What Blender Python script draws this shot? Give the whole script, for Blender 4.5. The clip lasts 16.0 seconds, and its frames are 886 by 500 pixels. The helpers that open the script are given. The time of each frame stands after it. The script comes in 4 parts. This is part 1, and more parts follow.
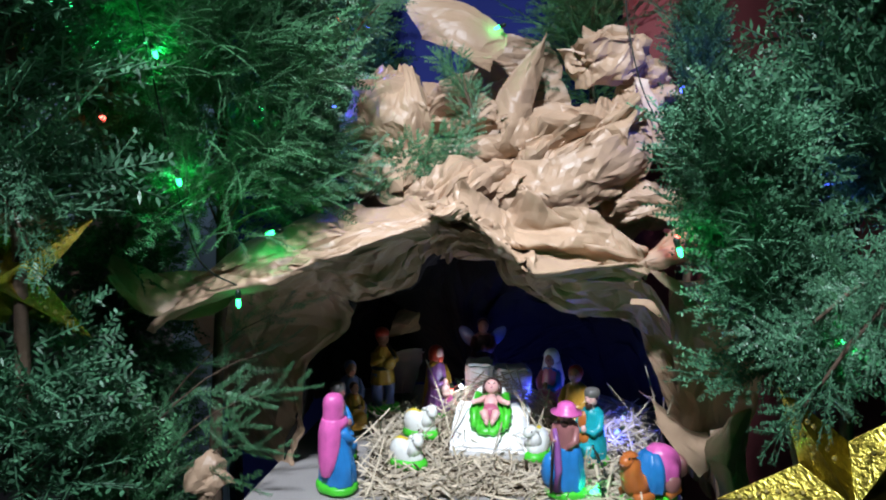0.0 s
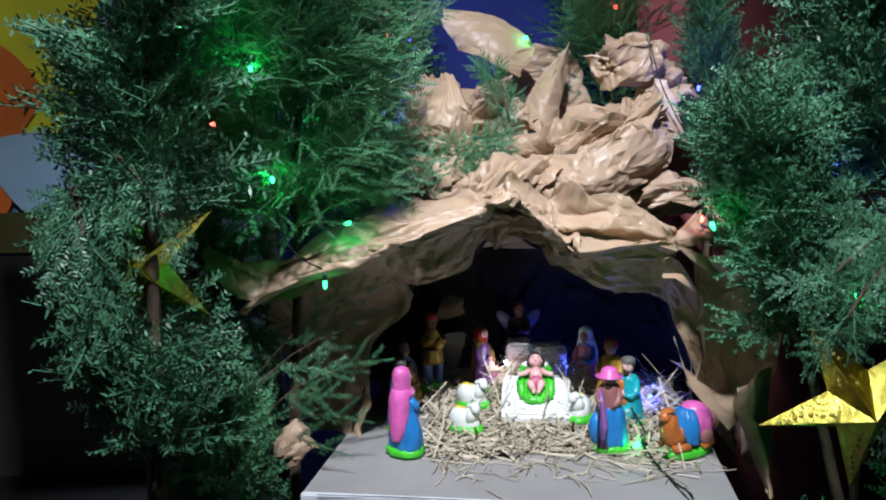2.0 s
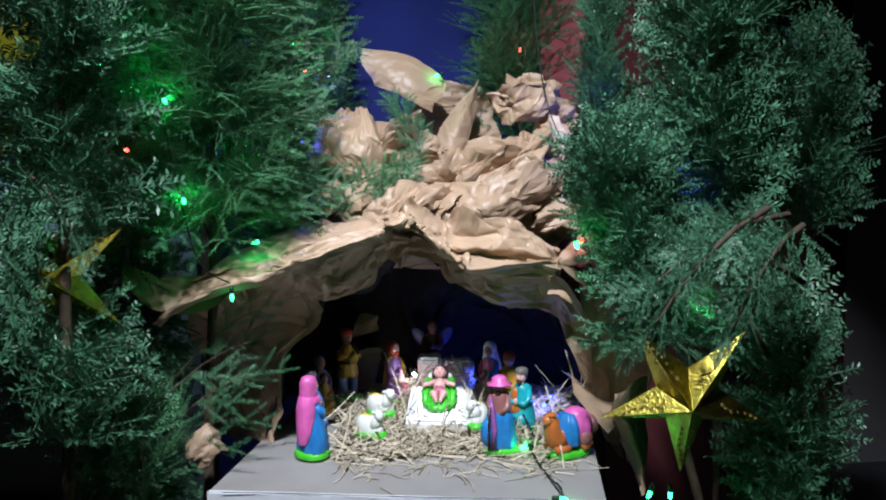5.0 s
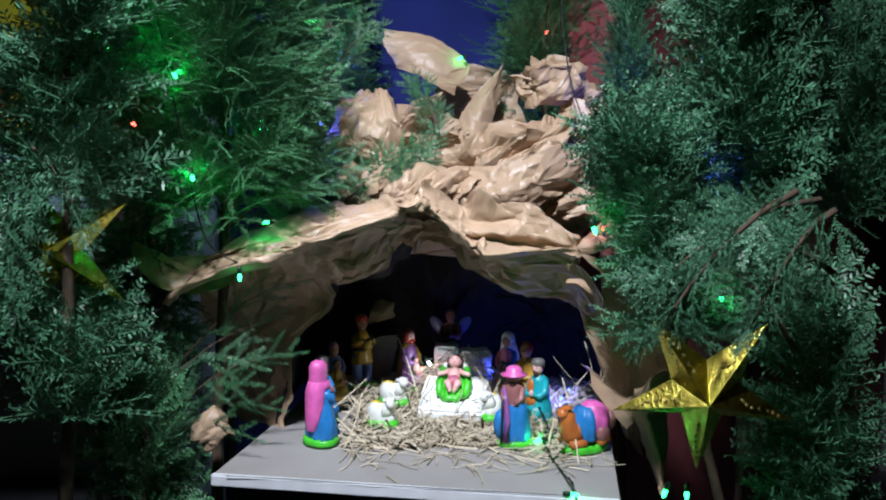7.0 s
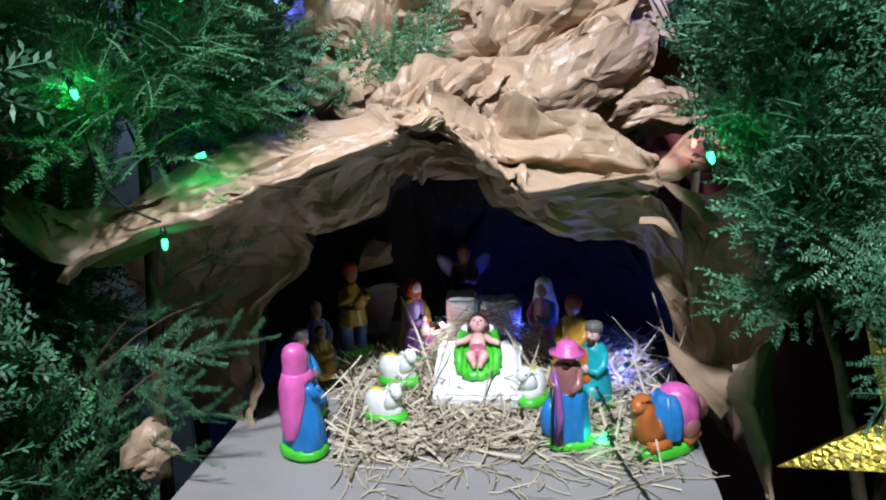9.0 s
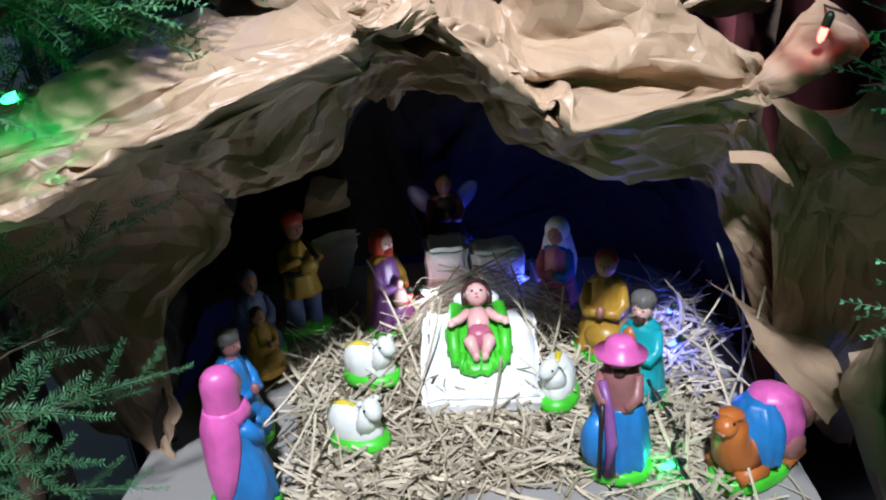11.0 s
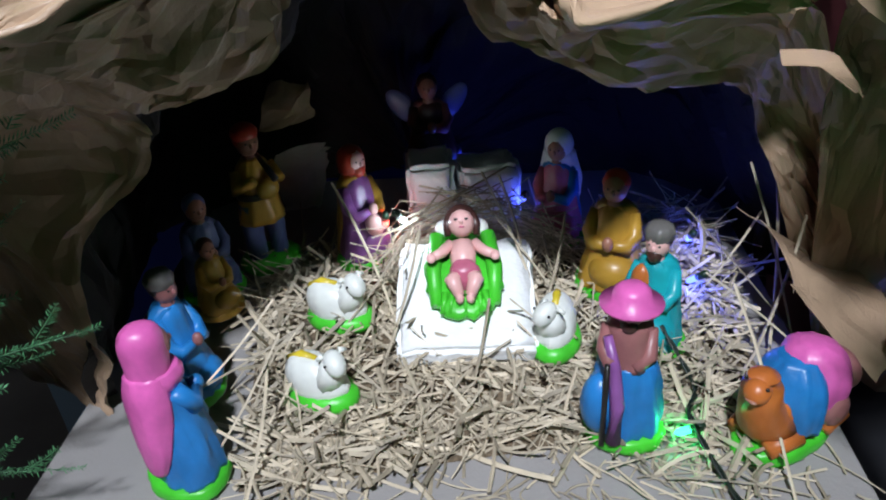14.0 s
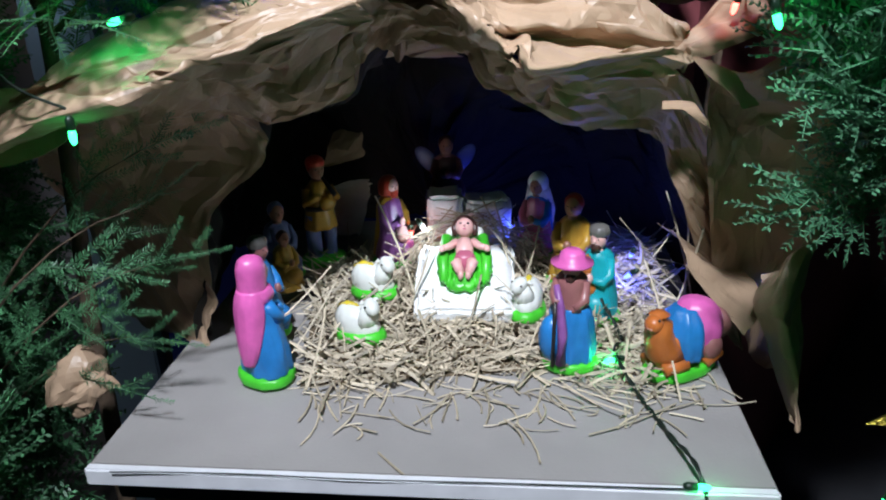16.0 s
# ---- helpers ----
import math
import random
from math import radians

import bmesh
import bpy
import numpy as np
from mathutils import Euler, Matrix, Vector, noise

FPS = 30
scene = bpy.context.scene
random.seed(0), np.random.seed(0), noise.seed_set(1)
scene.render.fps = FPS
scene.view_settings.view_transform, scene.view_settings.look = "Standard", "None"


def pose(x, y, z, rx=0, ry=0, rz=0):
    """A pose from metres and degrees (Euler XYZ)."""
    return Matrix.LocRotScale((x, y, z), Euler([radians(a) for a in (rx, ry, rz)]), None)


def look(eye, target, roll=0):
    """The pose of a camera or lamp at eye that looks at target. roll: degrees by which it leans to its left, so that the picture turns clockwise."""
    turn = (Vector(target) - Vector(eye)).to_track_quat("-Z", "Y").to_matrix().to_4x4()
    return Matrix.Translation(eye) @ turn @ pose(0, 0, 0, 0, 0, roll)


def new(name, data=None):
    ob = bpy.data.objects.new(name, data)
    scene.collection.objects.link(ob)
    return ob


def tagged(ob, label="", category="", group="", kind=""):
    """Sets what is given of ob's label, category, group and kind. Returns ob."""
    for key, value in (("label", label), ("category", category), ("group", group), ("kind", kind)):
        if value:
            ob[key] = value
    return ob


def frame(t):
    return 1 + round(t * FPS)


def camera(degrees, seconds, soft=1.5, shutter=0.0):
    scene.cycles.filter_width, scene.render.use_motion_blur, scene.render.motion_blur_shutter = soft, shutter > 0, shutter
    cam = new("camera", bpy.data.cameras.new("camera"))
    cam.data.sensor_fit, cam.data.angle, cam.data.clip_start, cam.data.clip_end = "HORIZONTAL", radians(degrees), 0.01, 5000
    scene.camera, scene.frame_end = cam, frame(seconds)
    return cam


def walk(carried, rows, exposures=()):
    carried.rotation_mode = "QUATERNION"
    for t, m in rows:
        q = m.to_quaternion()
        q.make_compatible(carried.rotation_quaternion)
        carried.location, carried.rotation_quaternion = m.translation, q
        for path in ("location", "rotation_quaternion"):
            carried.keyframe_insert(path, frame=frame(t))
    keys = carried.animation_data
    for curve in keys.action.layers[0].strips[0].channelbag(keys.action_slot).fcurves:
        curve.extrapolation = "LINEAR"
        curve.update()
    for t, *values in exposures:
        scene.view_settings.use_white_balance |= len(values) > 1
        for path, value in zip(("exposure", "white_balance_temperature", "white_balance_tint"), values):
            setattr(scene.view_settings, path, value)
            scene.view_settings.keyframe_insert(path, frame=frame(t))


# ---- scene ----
cam = camera(60.4, 16.0, soft=2.0)
METRES, EYE, TILT, LEAN, TURN = 1.7, 0.47, -8.0, 0.0, 0.0
ROWS = [
    (0.0, 0.0, 0.0, 0.0, 0.0, 0.0, -0.0),
    (0.5, 0.0195, -0.0211, -0.013, 1.74, -0.62, 1.07),
    (1.0, 0.0096, -0.0382, -0.0186, 2.35, 0.2, 0.75),
    (1.5, -0.0232, -0.0557, -0.0174, 0.88, 0.6, 1.43),
    (2.0, -0.057, -0.074, -0.0205, -0.89, 0.79, 1.8),
    (2.5, -0.0771, -0.0831, -0.0217, -0.41, 1.57, 0.56),
    (3.0, -0.0835, -0.0917, -0.022, -2.23, 1.46, 0.16),
    (3.5, -0.0767, -0.1036, -0.0248, -4.43, 1.68, 1.01),
    (4.0, -0.0477, -0.118, -0.0267, -5.39, 2.04, 2.1),
    (6.5, 0.0272, -0.1488, -0.05, 0.43, 4.09, 0.54),
    (7.0, 0.0221, -0.1172, -0.0453, -0.69, 2.8, 0.23),
    (7.5, 0.0066, -0.0579, -0.0288, -1.73, 1.96, 1.14),
    (8.0, -0.0091, -0.0053, -0.0165, -2.5, -0.83, 2.67),
    (8.5, 0.0008, 0.0453, -0.0103, -1.61, -3.31, 2.11),
    (11.0, -0.0126, 0.2795, 0.0214, -6.84, -15.92, 4.5),
    (11.5, -0.0029, 0.3112, 0.0206, -5.13, -18.02, 4.42),
    (12.0, 0.0038, 0.3382, 0.0183, -4.85, -21.65, 4.5),
    (12.5, 0.0066, 0.3492, 0.0155, -5.3, -24.96, 5.7),
    (13.0, 0.0087, 0.3541, 0.0135, -6.34, -24.99, 4.78),
    (13.5, 0.0086, 0.3534, 0.0124, -6.58, -24.49, 4.51),
    (14.0, 0.0083, 0.3464, 0.0123, -6.44, -23.58, 4.86),
    (14.5, -0.0005, 0.323, 0.0119, -7.09, -21.75, 4.7),
    (15.0, -0.0098, 0.2862, 0.0097, -8.39, -19.79, 4.57),
    (15.5, -0.0069, 0.2431, 0.005, -7.35, -16.55, 3.69),
    (16.0, -0.0044, 0.1798, -0.0092, -4.34, -14.28, 2.41),
]
walk(cam, [(t, pose(0, 0, EYE, TILT, LEAN, TURN) @ pose(METRES * x, METRES * y, METRES * z, 90 + pitch, roll, yaw)) for t, x, y, z, yaw, pitch, roll in ROWS],
     [(0.0, 0.0), (8.5, 0.0), (11.0, -0.05), (12.5, -0.2), (13.5, -0.38), (14.0, -0.33), (15.5, -0.05), (16.0, -0.1)])

# ---- world and light ----
world = bpy.data.worlds.new("night")
scene.world = world
world.use_nodes = True
world.node_tree.nodes["Background"].inputs[0].default_value = (0.35, 0.45, 0.62, 1)
world.node_tree.nodes["Background"].inputs[1].default_value = 0.004


def lamp(name, kind, at, power, colour, size, target=None):
    data = bpy.data.lights.new(name, kind)
    data.energy, data.color = power, colour
    if kind == "AREA":
        data.shape, data.size = "DISK", size
    else:
        data.shadow_soft_size = size
    ob = new(name, data)
    ob.matrix_world = look(at, target) if target else pose(*at)
    return ob


LAMP_AT = (-0.16, -0.22, 1.86)
BANNER_FILL_AT = (-0.95, 0.45, 1.86)
lamp("ceiling_lamp_light", "AREA", LAMP_AT, 9.1, (0.90, 0.98, 1.13), 0.12, (0.04, 1.02, 0.26)).data.spread = radians(61)
# unseen fill added to brighten the banner, from no known lamp
lamp("banner_fill_light", "AREA", BANNER_FILL_AT, 1.1, (1.0, 0.97, 0.92), 0.16, (-1.15, 1.48, 0.5)).data.spread = radians(58)

# ---- materials ----


def material(name, colour, rough=0.6, vary=0.25, scale=40.0, bump=0.0, bump_scale=200.0, metal=0.0, spec=0.5, second=None,
             random_amount=0.0, island=0.0, sheen=0.0):
    m = bpy.data.materials.new(name)
    m.use_nodes = True
    n, l = m.node_tree.nodes, m.node_tree.links
    b = n["Principled BSDF"]
    b.inputs["Roughness"].default_value, b.inputs["Metallic"].default_value = rough, metal
    b.inputs["Specular IOR Level"].default_value = spec
    co = n.new("ShaderNodeTexCoord")
    tex = n.new("ShaderNodeTexNoise")
    tex.inputs["Scale"].default_value, tex.inputs["Detail"].default_value = scale, 6
    l.new(co.outputs["Object"], tex.inputs["Vector"])
    ramp = n.new("ShaderNodeValToRGB")
    dark = second or tuple(c * (1 - vary) for c in colour)
    light = colour if second else tuple(min(1, c * (1 + vary * 0.6)) for c in colour)
    ramp.color_ramp.elements[0].position, ramp.color_ramp.elements[0].color = 0.3, (*dark, 1)
    ramp.color_ramp.elements[1].position, ramp.color_ramp.elements[1].color = 0.7, (*light, 1)
    l.new(tex.outputs["Fac"], ramp.inputs["Fac"])
    out = ramp.outputs["Color"]
    if random_amount or island:
        hsv = n.new("ShaderNodeHueSaturation")
        src = n.new("ShaderNodeNewGeometry").outputs["Random Per Island"] if island else n.new("ShaderNodeObjectInfo").outputs["Random"]
        rng = n.new("ShaderNodeMapRange")
        amount = island or random_amount
        rng.inputs["To Min"].default_value, rng.inputs["To Max"].default_value = 1 - amount, 1 + amount
        l.new(src, rng.inputs["Value"])
        l.new(rng.outputs["Result"], hsv.inputs["Value"])
        l.new(out, hsv.inputs["Color"])
        out = hsv.outputs["Color"]
    l.new(out, b.inputs["Base Color"])
    if bump:
        fine = n.new("ShaderNodeTexNoise")
        fine.inputs["Scale"].default_value, fine.inputs["Detail"].default_value = bump_scale, 4
        l.new(co.outputs["Object"], fine.inputs["Vector"])
        bp = n.new("ShaderNodeBump")
        bp.inputs["Strength"].default_value, bp.inputs["Distance"].default_value = bump, 0.002
        l.new(fine.outputs["Fac"], bp.inputs["Height"])
        l.new(bp.outputs["Normal"], b.inputs["Normal"])
    return m


def kraft():
    """Brown wrapping paper: fibres, faint stains, fine creases."""
    m = material("kraft_paper", (0.45, 0.305, 0.200), 0.42, 0.16, 9.0, spec=0.45)
    n, l = m.node_tree.nodes, m.node_tree.links
    b = n["Principled BSDF"]
    co = n.new("ShaderNodeTexCoord")
    warp = n.new("ShaderNodeTexNoise")
    warp.inputs["Scale"].default_value = 14
    l.new(co.outputs["Object"], warp.inputs["Vector"])
    mix = n.new("ShaderNodeMix")
    mix.data_type = "VECTOR"
    mix.inputs["Factor"].default_value = 0.06
    l.new(co.outputs["Object"], mix.inputs["A"])
    l.new(warp.outputs["Color"], mix.inputs["B"])
    # every crease cell leans its own way
    lean = n.new("ShaderNodeNewGeometry").outputs["Normal"]
    for size, amount in ((38.0, 0.12), (95.0, 0.10)):
        cell = n.new("ShaderNodeTexVoronoi")
        cell.inputs["Scale"].default_value = size
        l.new(mix.outputs["Result"], cell.inputs["Vector"])
        off = n.new("ShaderNodeVectorMath")
        off.operation = "SUBTRACT"
        off.inputs[1].default_value = (0.5, 0.5, 0.5)
        l.new(cell.outputs["Color"], off.inputs[0])
        more = n.new("ShaderNodeVectorMath")
        more.operation = "MULTIPLY_ADD"
        more.inputs[1].default_value = (amount, amount, amount)
        l.new(off.outputs["Vector"], more.inputs[0])
        l.new(lean, more.inputs[2])
        lean = more.outputs["Vector"]
    unit = n.new("ShaderNodeVectorMath")
    unit.operation = "NORMALIZE"
    l.new(lean, unit.inputs[0])
    fib = n.new("ShaderNodeTexNoise")
    fib.inputs["Scale"].default_value, fib.inputs["Detail"].default_value = 500, 3
    l.new(co.outputs["Object"], fib.inputs["Vector"])
    bp = n.new("ShaderNodeBump")
    bp.inputs["Strength"].default_value, bp.inputs["Distance"].default_value = 0.25, 0.0008
    l.new(fib.outputs["Fac"], bp.inputs["Height"])
    l.new(unit.outputs["Vector"], bp.inputs["Normal"])
    l.new(bp.outputs["Normal"], b.inputs["Normal"])
    return m


def glow(name, colour, strength):
    m = bpy.data.materials.new(name)
    m.use_nodes = True
    b = m.node_tree.nodes["Principled BSDF"]
    b.inputs["Base Color"].default_value = (*colour, 1)
    b.inputs["Emission Color"].default_value = (*colour, 1)
    b.inputs["Emission Strength"].default_value = strength
    b.inputs["Roughness"].default_value = 0.2
    return m


PAPER = kraft()
# near-black colour that stands in for the shade deep in the cave
CAVE_SHADE = material("cave_shade_black", (0.020, 0.016, 0.014), 0.8, 0.3, 14.0, 0.4, 90.0)
BOARD = material("grey_cardboard", (0.31, 0.29, 0.275), 0.75, 0.14, 7.0, 0.3, 260.0)
BOARD_EDGE = material("white_board_edge", (0.72, 0.72, 0.74), 0.5, 0.1, 30.0)
MAROON = material("maroon_wall_paint", (0.25, 0.062, 0.068), 0.6, 0.22, 3.0, 0.25, 60.0)
LEDGE = material("pinkish_concrete", (0.20, 0.13, 0.13), 0.8, 0.2, 12.0, 0.4, 90.0)
NAVY = material("navy_cloth", (0.012, 0.026, 0.21), 0.85, 0.25, 5.0, 0.2, 300.0)
PALE_BLUE = material("pale_blue_paint", (0.24, 0.36, 0.50), 0.6, 0.12, 4.0, 0.1, 80.0)
FLOOR = material("dark_floor_cement", (0.10, 0.10, 0.11), 0.6, 0.3, 5.0, 0.3, 70.0)
PLASTER = material("grey_plaster", (0.30, 0.28, 0.28), 0.85, 0.15, 4.0, 0.3, 60.0)
DARK_CLOTH = material("dark_blue_cloth", (0.02, 0.025, 0.05), 0.9, 0.3, 8.0, 0.3, 400.0)
STRAW = material("dry_straw", (0.47, 0.395, 0.285), 0.6, 0.2, 60.0, island=0.40)
THUJA = material("thuja_leaf", (0.076, 0.212, 0.110), 0.45, 0.35, 10.0, island=0.45)
CYPRESS = material("cypress_leaf", (0.068, 0.205, 0.088), 0.45, 0.35, 10.0, island=0.45)
BARK = material("brown_bark", (0.10, 0.065, 0.04), 0.85, 0.4, 60.0, 0.6, 150.0)
WIRE = material("dark_green_wire", (0.008, 0.016, 0.010), 0.45, 0.2, 50.0)
WHITE_CLOTH = material("white_foam", (0.82, 0.82, 0.80), 0.7, 0.08, 40.0, 0.5, 160.0)
FOIL = material("gold_foil", (0.95, 0.72, 0.12), 0.24, 0.3, 90.0, 0.5, 320.0, metal=1.0)
YELLOW_GREEN = material("yellow_green_print", (0.50, 0.52, 0.02), 0.6, 0.3, 4.0)
ORANGE_PRINT = material("orange_red_print", (0.60, 0.14, 0.02), 0.6, 0.3, 5.0)
SLATE_PRINT = material("slate_print", (0.20, 0.28, 0.42), 0.6, 0.3, 3.0)
OLIVE_PRINT = material("olive_print", (0.05, 0.05, 0.012), 0.6, 0.3, 4.0)
BLUE_PRINT = material("sky_blue_print", (0.28, 0.45, 0.65), 0.6, 0.2, 5.0)


def gloss(name, colour, vary=0.18):
    return material(name, colour, 0.36, vary * 1.5, 38.0, 0.25, 120.0, spec=0.5)


PINK = gloss("pink_gloss_paint", (0.72, 0.13, 0.42))
BLUE = gloss("blue_gloss_paint", (0.02, 0.19, 0.50))
TEAL = gloss("teal_gloss_paint", (0.01, 0.33, 0.38))
GREEN = gloss("bright_green_paint", (0.06, 0.52, 0.03))
SKIN = gloss("skin_pink_paint", (0.76, 0.43, 0.40), 0.08)
TAN = gloss("tan_skin_paint", (0.34, 0.15, 0.10))
BROWN = gloss("brown_paint", (0.30, 0.12, 0.115))
ORANGE = gloss("orange_brown_paint", (0.50, 0.14, 0.03))
OCHRE = gloss("ochre_paint", (0.42, 0.23, 0.03))
PURPLE = gloss("purple_paint", (0.26, 0.09, 0.30))
ROSE = gloss("rose_paint", (0.55, 0.14, 0.22))
GREYBLUE = gloss("grey_blue_paint", (0.12, 0.14, 0.30))
SILVER = gloss("silver_grey_paint", (0.14, 0.13, 0.12))
RED = gloss("red_paint", (0.42, 0.04, 0.02))
CREAM = gloss("cream_white_paint", (0.75, 0.76, 0.70), 0.08)
YELLOW = gloss("yellow_paint", (0.72, 0.55, 0.04))
DARK_HAIR = gloss("dark_brown_paint", (0.055, 0.022, 0.018))
BLACK = gloss("black_paint", (0.015, 0.012, 0.012))

# ---- building helpers ----


def mesh_of(name, verts, faces, mats, smooth=True, index=None):
    me = bpy.data.meshes.new(name)
    me.from_pydata([tuple(v) for v in verts], [], [tuple(f) for f in faces])
    for m in mats:
        me.materials.append(m)
    if smooth:
        me.polygons.foreach_set("use_smooth", [True] * len(me.polygons))
    if index is not None:
        me.polygons.foreach_set("material_index", index)
    me.update()
    return me


def part(name, bm, mat, parent=None, label="", smooth=False):
    me = bpy.data.meshes.new(name)
    bm.to_mesh(me)
    bm.free()
    for m in (mat if isinstance(mat, (list, tuple)) else [mat]):
        me.materials.append(m)
    if smooth:
        me.polygons.foreach_set("use_smooth", [True] * len(me.polygons))
    ob = new(name, me)
    if parent:
        ob.parent = parent
    if label:
        ob["label"] = label
    return ob


def box(bm, lo, hi, bevel=0.0, mat=0):
    made = bmesh.ops.create_cube(bm, size=1)["verts"]
    size, mid = Vector(hi) - Vector(lo), (Vector(hi) + Vector(lo)) / 2
    for v in made:
        v.co = Vector((v.co.x * size.x, v.co.y * size.y, v.co.z * size.z)) + mid
    if bevel:
        edges = list({e for v in made for e in v.link_edges})
        bmesh.ops.bevel(bm, geom=edges, offset=bevel, segments=2, affect="EDGES")
    return made


def loft(bm, rings, mat=0, seg=20, folds=0, depth=0.0, cap=True):
    """Elliptic rings (x, y, z, rx, ry) joined to a skin; folds: number of pleats, depth of them as a share. Pleated skins get finer, uneven rings."""
    rings = [np.array(r, float) for r in rings]
    if folds:
        seg = max(seg, 36)
        fine = []
        for k in range(len(rings) - 1):
            p0, p1, p2, p3 = rings[max(k - 1, 0)], rings[k], rings[k + 1], rings[min(k + 2, len(rings) - 1)]
            for t in (0, 0.25, 0.5, 0.75):
                fine.append(0.5 * (2 * p1 + (p2 - p0) * t + (2 * p0 - 5 * p1 + 4 * p2 - p3) * t * t + (3 * p1 - p0 - 3 * p2 + p3) * t ** 3))
        rings = fine + [rings[-1]]
    loops = []
    for k, (x, y, z, rx, ry) in enumerate(rings):
        loop = []
        for i in range(seg):
            a = 2 * math.pi * i / seg
            f = 1.0
            if folds:
                n = noise.noise((3.1 * math.cos(a) + 7 * folds, 3.1 * math.sin(a), 26 * z + 3 * mat))
                f += depth * (math.sin(folds * a + 5 * n + 18 * z) + 1.3 * n)
            loop.append(bm.verts.new((x + rx * f * math.cos(a), y + ry * f * math.sin(a), z)))
        loops.append(loop)
    for a, b in zip(loops, loops[1:]):
        for i in range(seg):
            f = bm.faces.new((a[i], a[(i + 1) % seg], b[(i + 1) % seg], b[i]))
            f.material_index, f.smooth = mat, True
    if cap:
        for loop, flip in ((loops[0], True), (loops[-1], False)):
            f = bm.faces.new(loop[::-1] if flip else loop)
            f.material_index, f.smooth = mat, True


def ball(bm, at, r, mat=0, turn=(0, 0, 0), seg=14):
    r = r if isinstance(r, (tuple, list)) else (r, r, r)
    m = pose(*at, *turn) @ Matrix.Diagonal((*r, 1))
    made = bmesh.ops.create_uvsphere(bm, u_segments=seg, v_segments=max(6, seg * 2 // 3), radius=1, matrix=m)["verts"]
    for f in {f for v in made for f in v.link_faces}:
        f.material_index, f.smooth = mat, True


def limb(bm, pts, radii, mat=0, seg=9):
    """A bent tube with round ends through pts."""
    pts = [Vector(p) for p in pts]
    loops = []
    for k, p in enumerate(pts):
        d = (pts[min(k + 1, len(pts) - 1)] - pts[max(k - 1, 0)]).normalized()
        q = d.to_track_quat("Z", "Y").to_matrix()
        loops.append([bm.verts.new(p + q @ Vector((radii[k] * math.cos(2 * math.pi * i / seg), radii[k] * math.sin(2 * math.pi * i / seg), 0)))
                      for i in range(seg)])
    for a, b in zip(loops, loops[1:]):
        for i in range(seg):
            f = bm.faces.new((a[i], a[(i + 1) % seg], b[(i + 1) % seg], b[i]))
            f.material_index, f.smooth = mat, True
    for loop, flip in ((loops[0], True), (loops[-1], False)):
        f = bm.faces.new(loop[::-1] if flip else loop)
        f.material_index, f.smooth = mat, True


def thing(name, label, category, at=(0, 0, 0), turn=0.0, group="", kind=""):
    ob = new(name)
    ob.matrix_world = pose(*at, 0, 0, turn)
    ob.empty_display_size = 0.02
    return tagged(ob, label, category, group, kind)


# ---- setting ----
GROUND, CEILING, BACK = -0.75, 1.95, 2.75


def slab(name, lo, hi, mat, label, category):
    bm = bmesh.new()
    box(bm, lo, hi)
    return tagged(part(name, bm, mat), label, category, kind="structure")


slab("floor", (-2.6, -2.6, GROUND - 0.1), (2.6, BACK + 0.2, GROUND), FLOOR, "dark cement floor of the room", "floor")
slab("ceiling", (-2.6, -2.6, CEILING), (2.6, BACK + 0.2, CEILING + 0.1), PLASTER, "plain grey plaster ceiling", "ceiling")
slab("wall_south", (-2.6, -2.7, GROUND), (2.6, -2.6, CEILING), PLASTER, "plain grey plaster wall", "wall")
slab("wall_west", (-2.7, -2.6, GROUND), (-2.6, BACK + 0.2, CEILING), PLASTER, "plain grey plaster wall", "wall")
slab("wall_east", (2.6, -2.6, GROUND), (2.7, BACK + 0.2, CEILING), PLASTER, "plain grey plaster wall", "wall")
slab("wall_north", (-2.6, BACK, GROUND), (2.6, BACK + 0.2, CEILING), PLASTER, "plain grey plaster wall behind the display", "wall")


def slanted_wall():
    """A maroon wall that runs away to the right, with a concrete ledge on it."""
    bm = bmesh.new()
    box(bm, (0, 0, GROUND), (2.6, 0.12, CEILING))
    ob = tagged(part("wall_east_maroon", bm, MAROON), "dark maroon painted wall running away behind the trees", "wall", kind="structure")
    ob.matrix_world = pose(0.40, 1.29, 0, 0, 0, 45.5)
    bm = bmesh.new()
    box(bm, (0.02, -0.035, 0.580), (2.59, -0.002, 0.620), 0.006)
    ob = tagged(part("trim", bm, LEDGE), "narrow pinkish concrete ledge along the maroon wall", "ledge", kind="structure")
    ob.matrix_world = pose(0.40, 1.29, 0, 0, 0, 45.5)


slanted_wall()


def backdrop_cloth(name, label, x0, x1, z0, z1, y, mat, category, ripple=0.006):
    """A hanging cloth with soft folds, with thickness."""
    n, k = 40, 10
    verts, faces = [], []
    for side in (0, 1):
        for j in range(k + 1):
            for i in range(n + 1):
                u, v = i / n, j / k
                verts.append((x0 + (x1 - x0) * u, y + side * 0.004 + ripple * math.sin(u * 19 + 2 * v) * (1 - 0.4 * v), z0 + (z1 - z0) * v))
    w, off = n + 1, (n + 1) * (k + 1)
    for j in range(k):
        for i in range(n):
            a = j * w + i
            faces.append((a, a + 1, a + 1 + w, a + w))
            faces.append((off + a + w, off + a + 1 + w, off + a + 1, off + a))
    ob = new(name, mesh_of(name, verts, faces, [mat]))
    return tagged(ob, label, category)


backdrop_cloth("backdrop_cloth", "navy blue cloth hung behind the paper hill", -0.46, 0.50, GROUND, 1.3, 1.66, NAVY, "cloth")
bm = bmesh.new()
box(bm, (-0.62, 1.70, GROUND), (-0.505, 1.76, CEILING), 0.004)
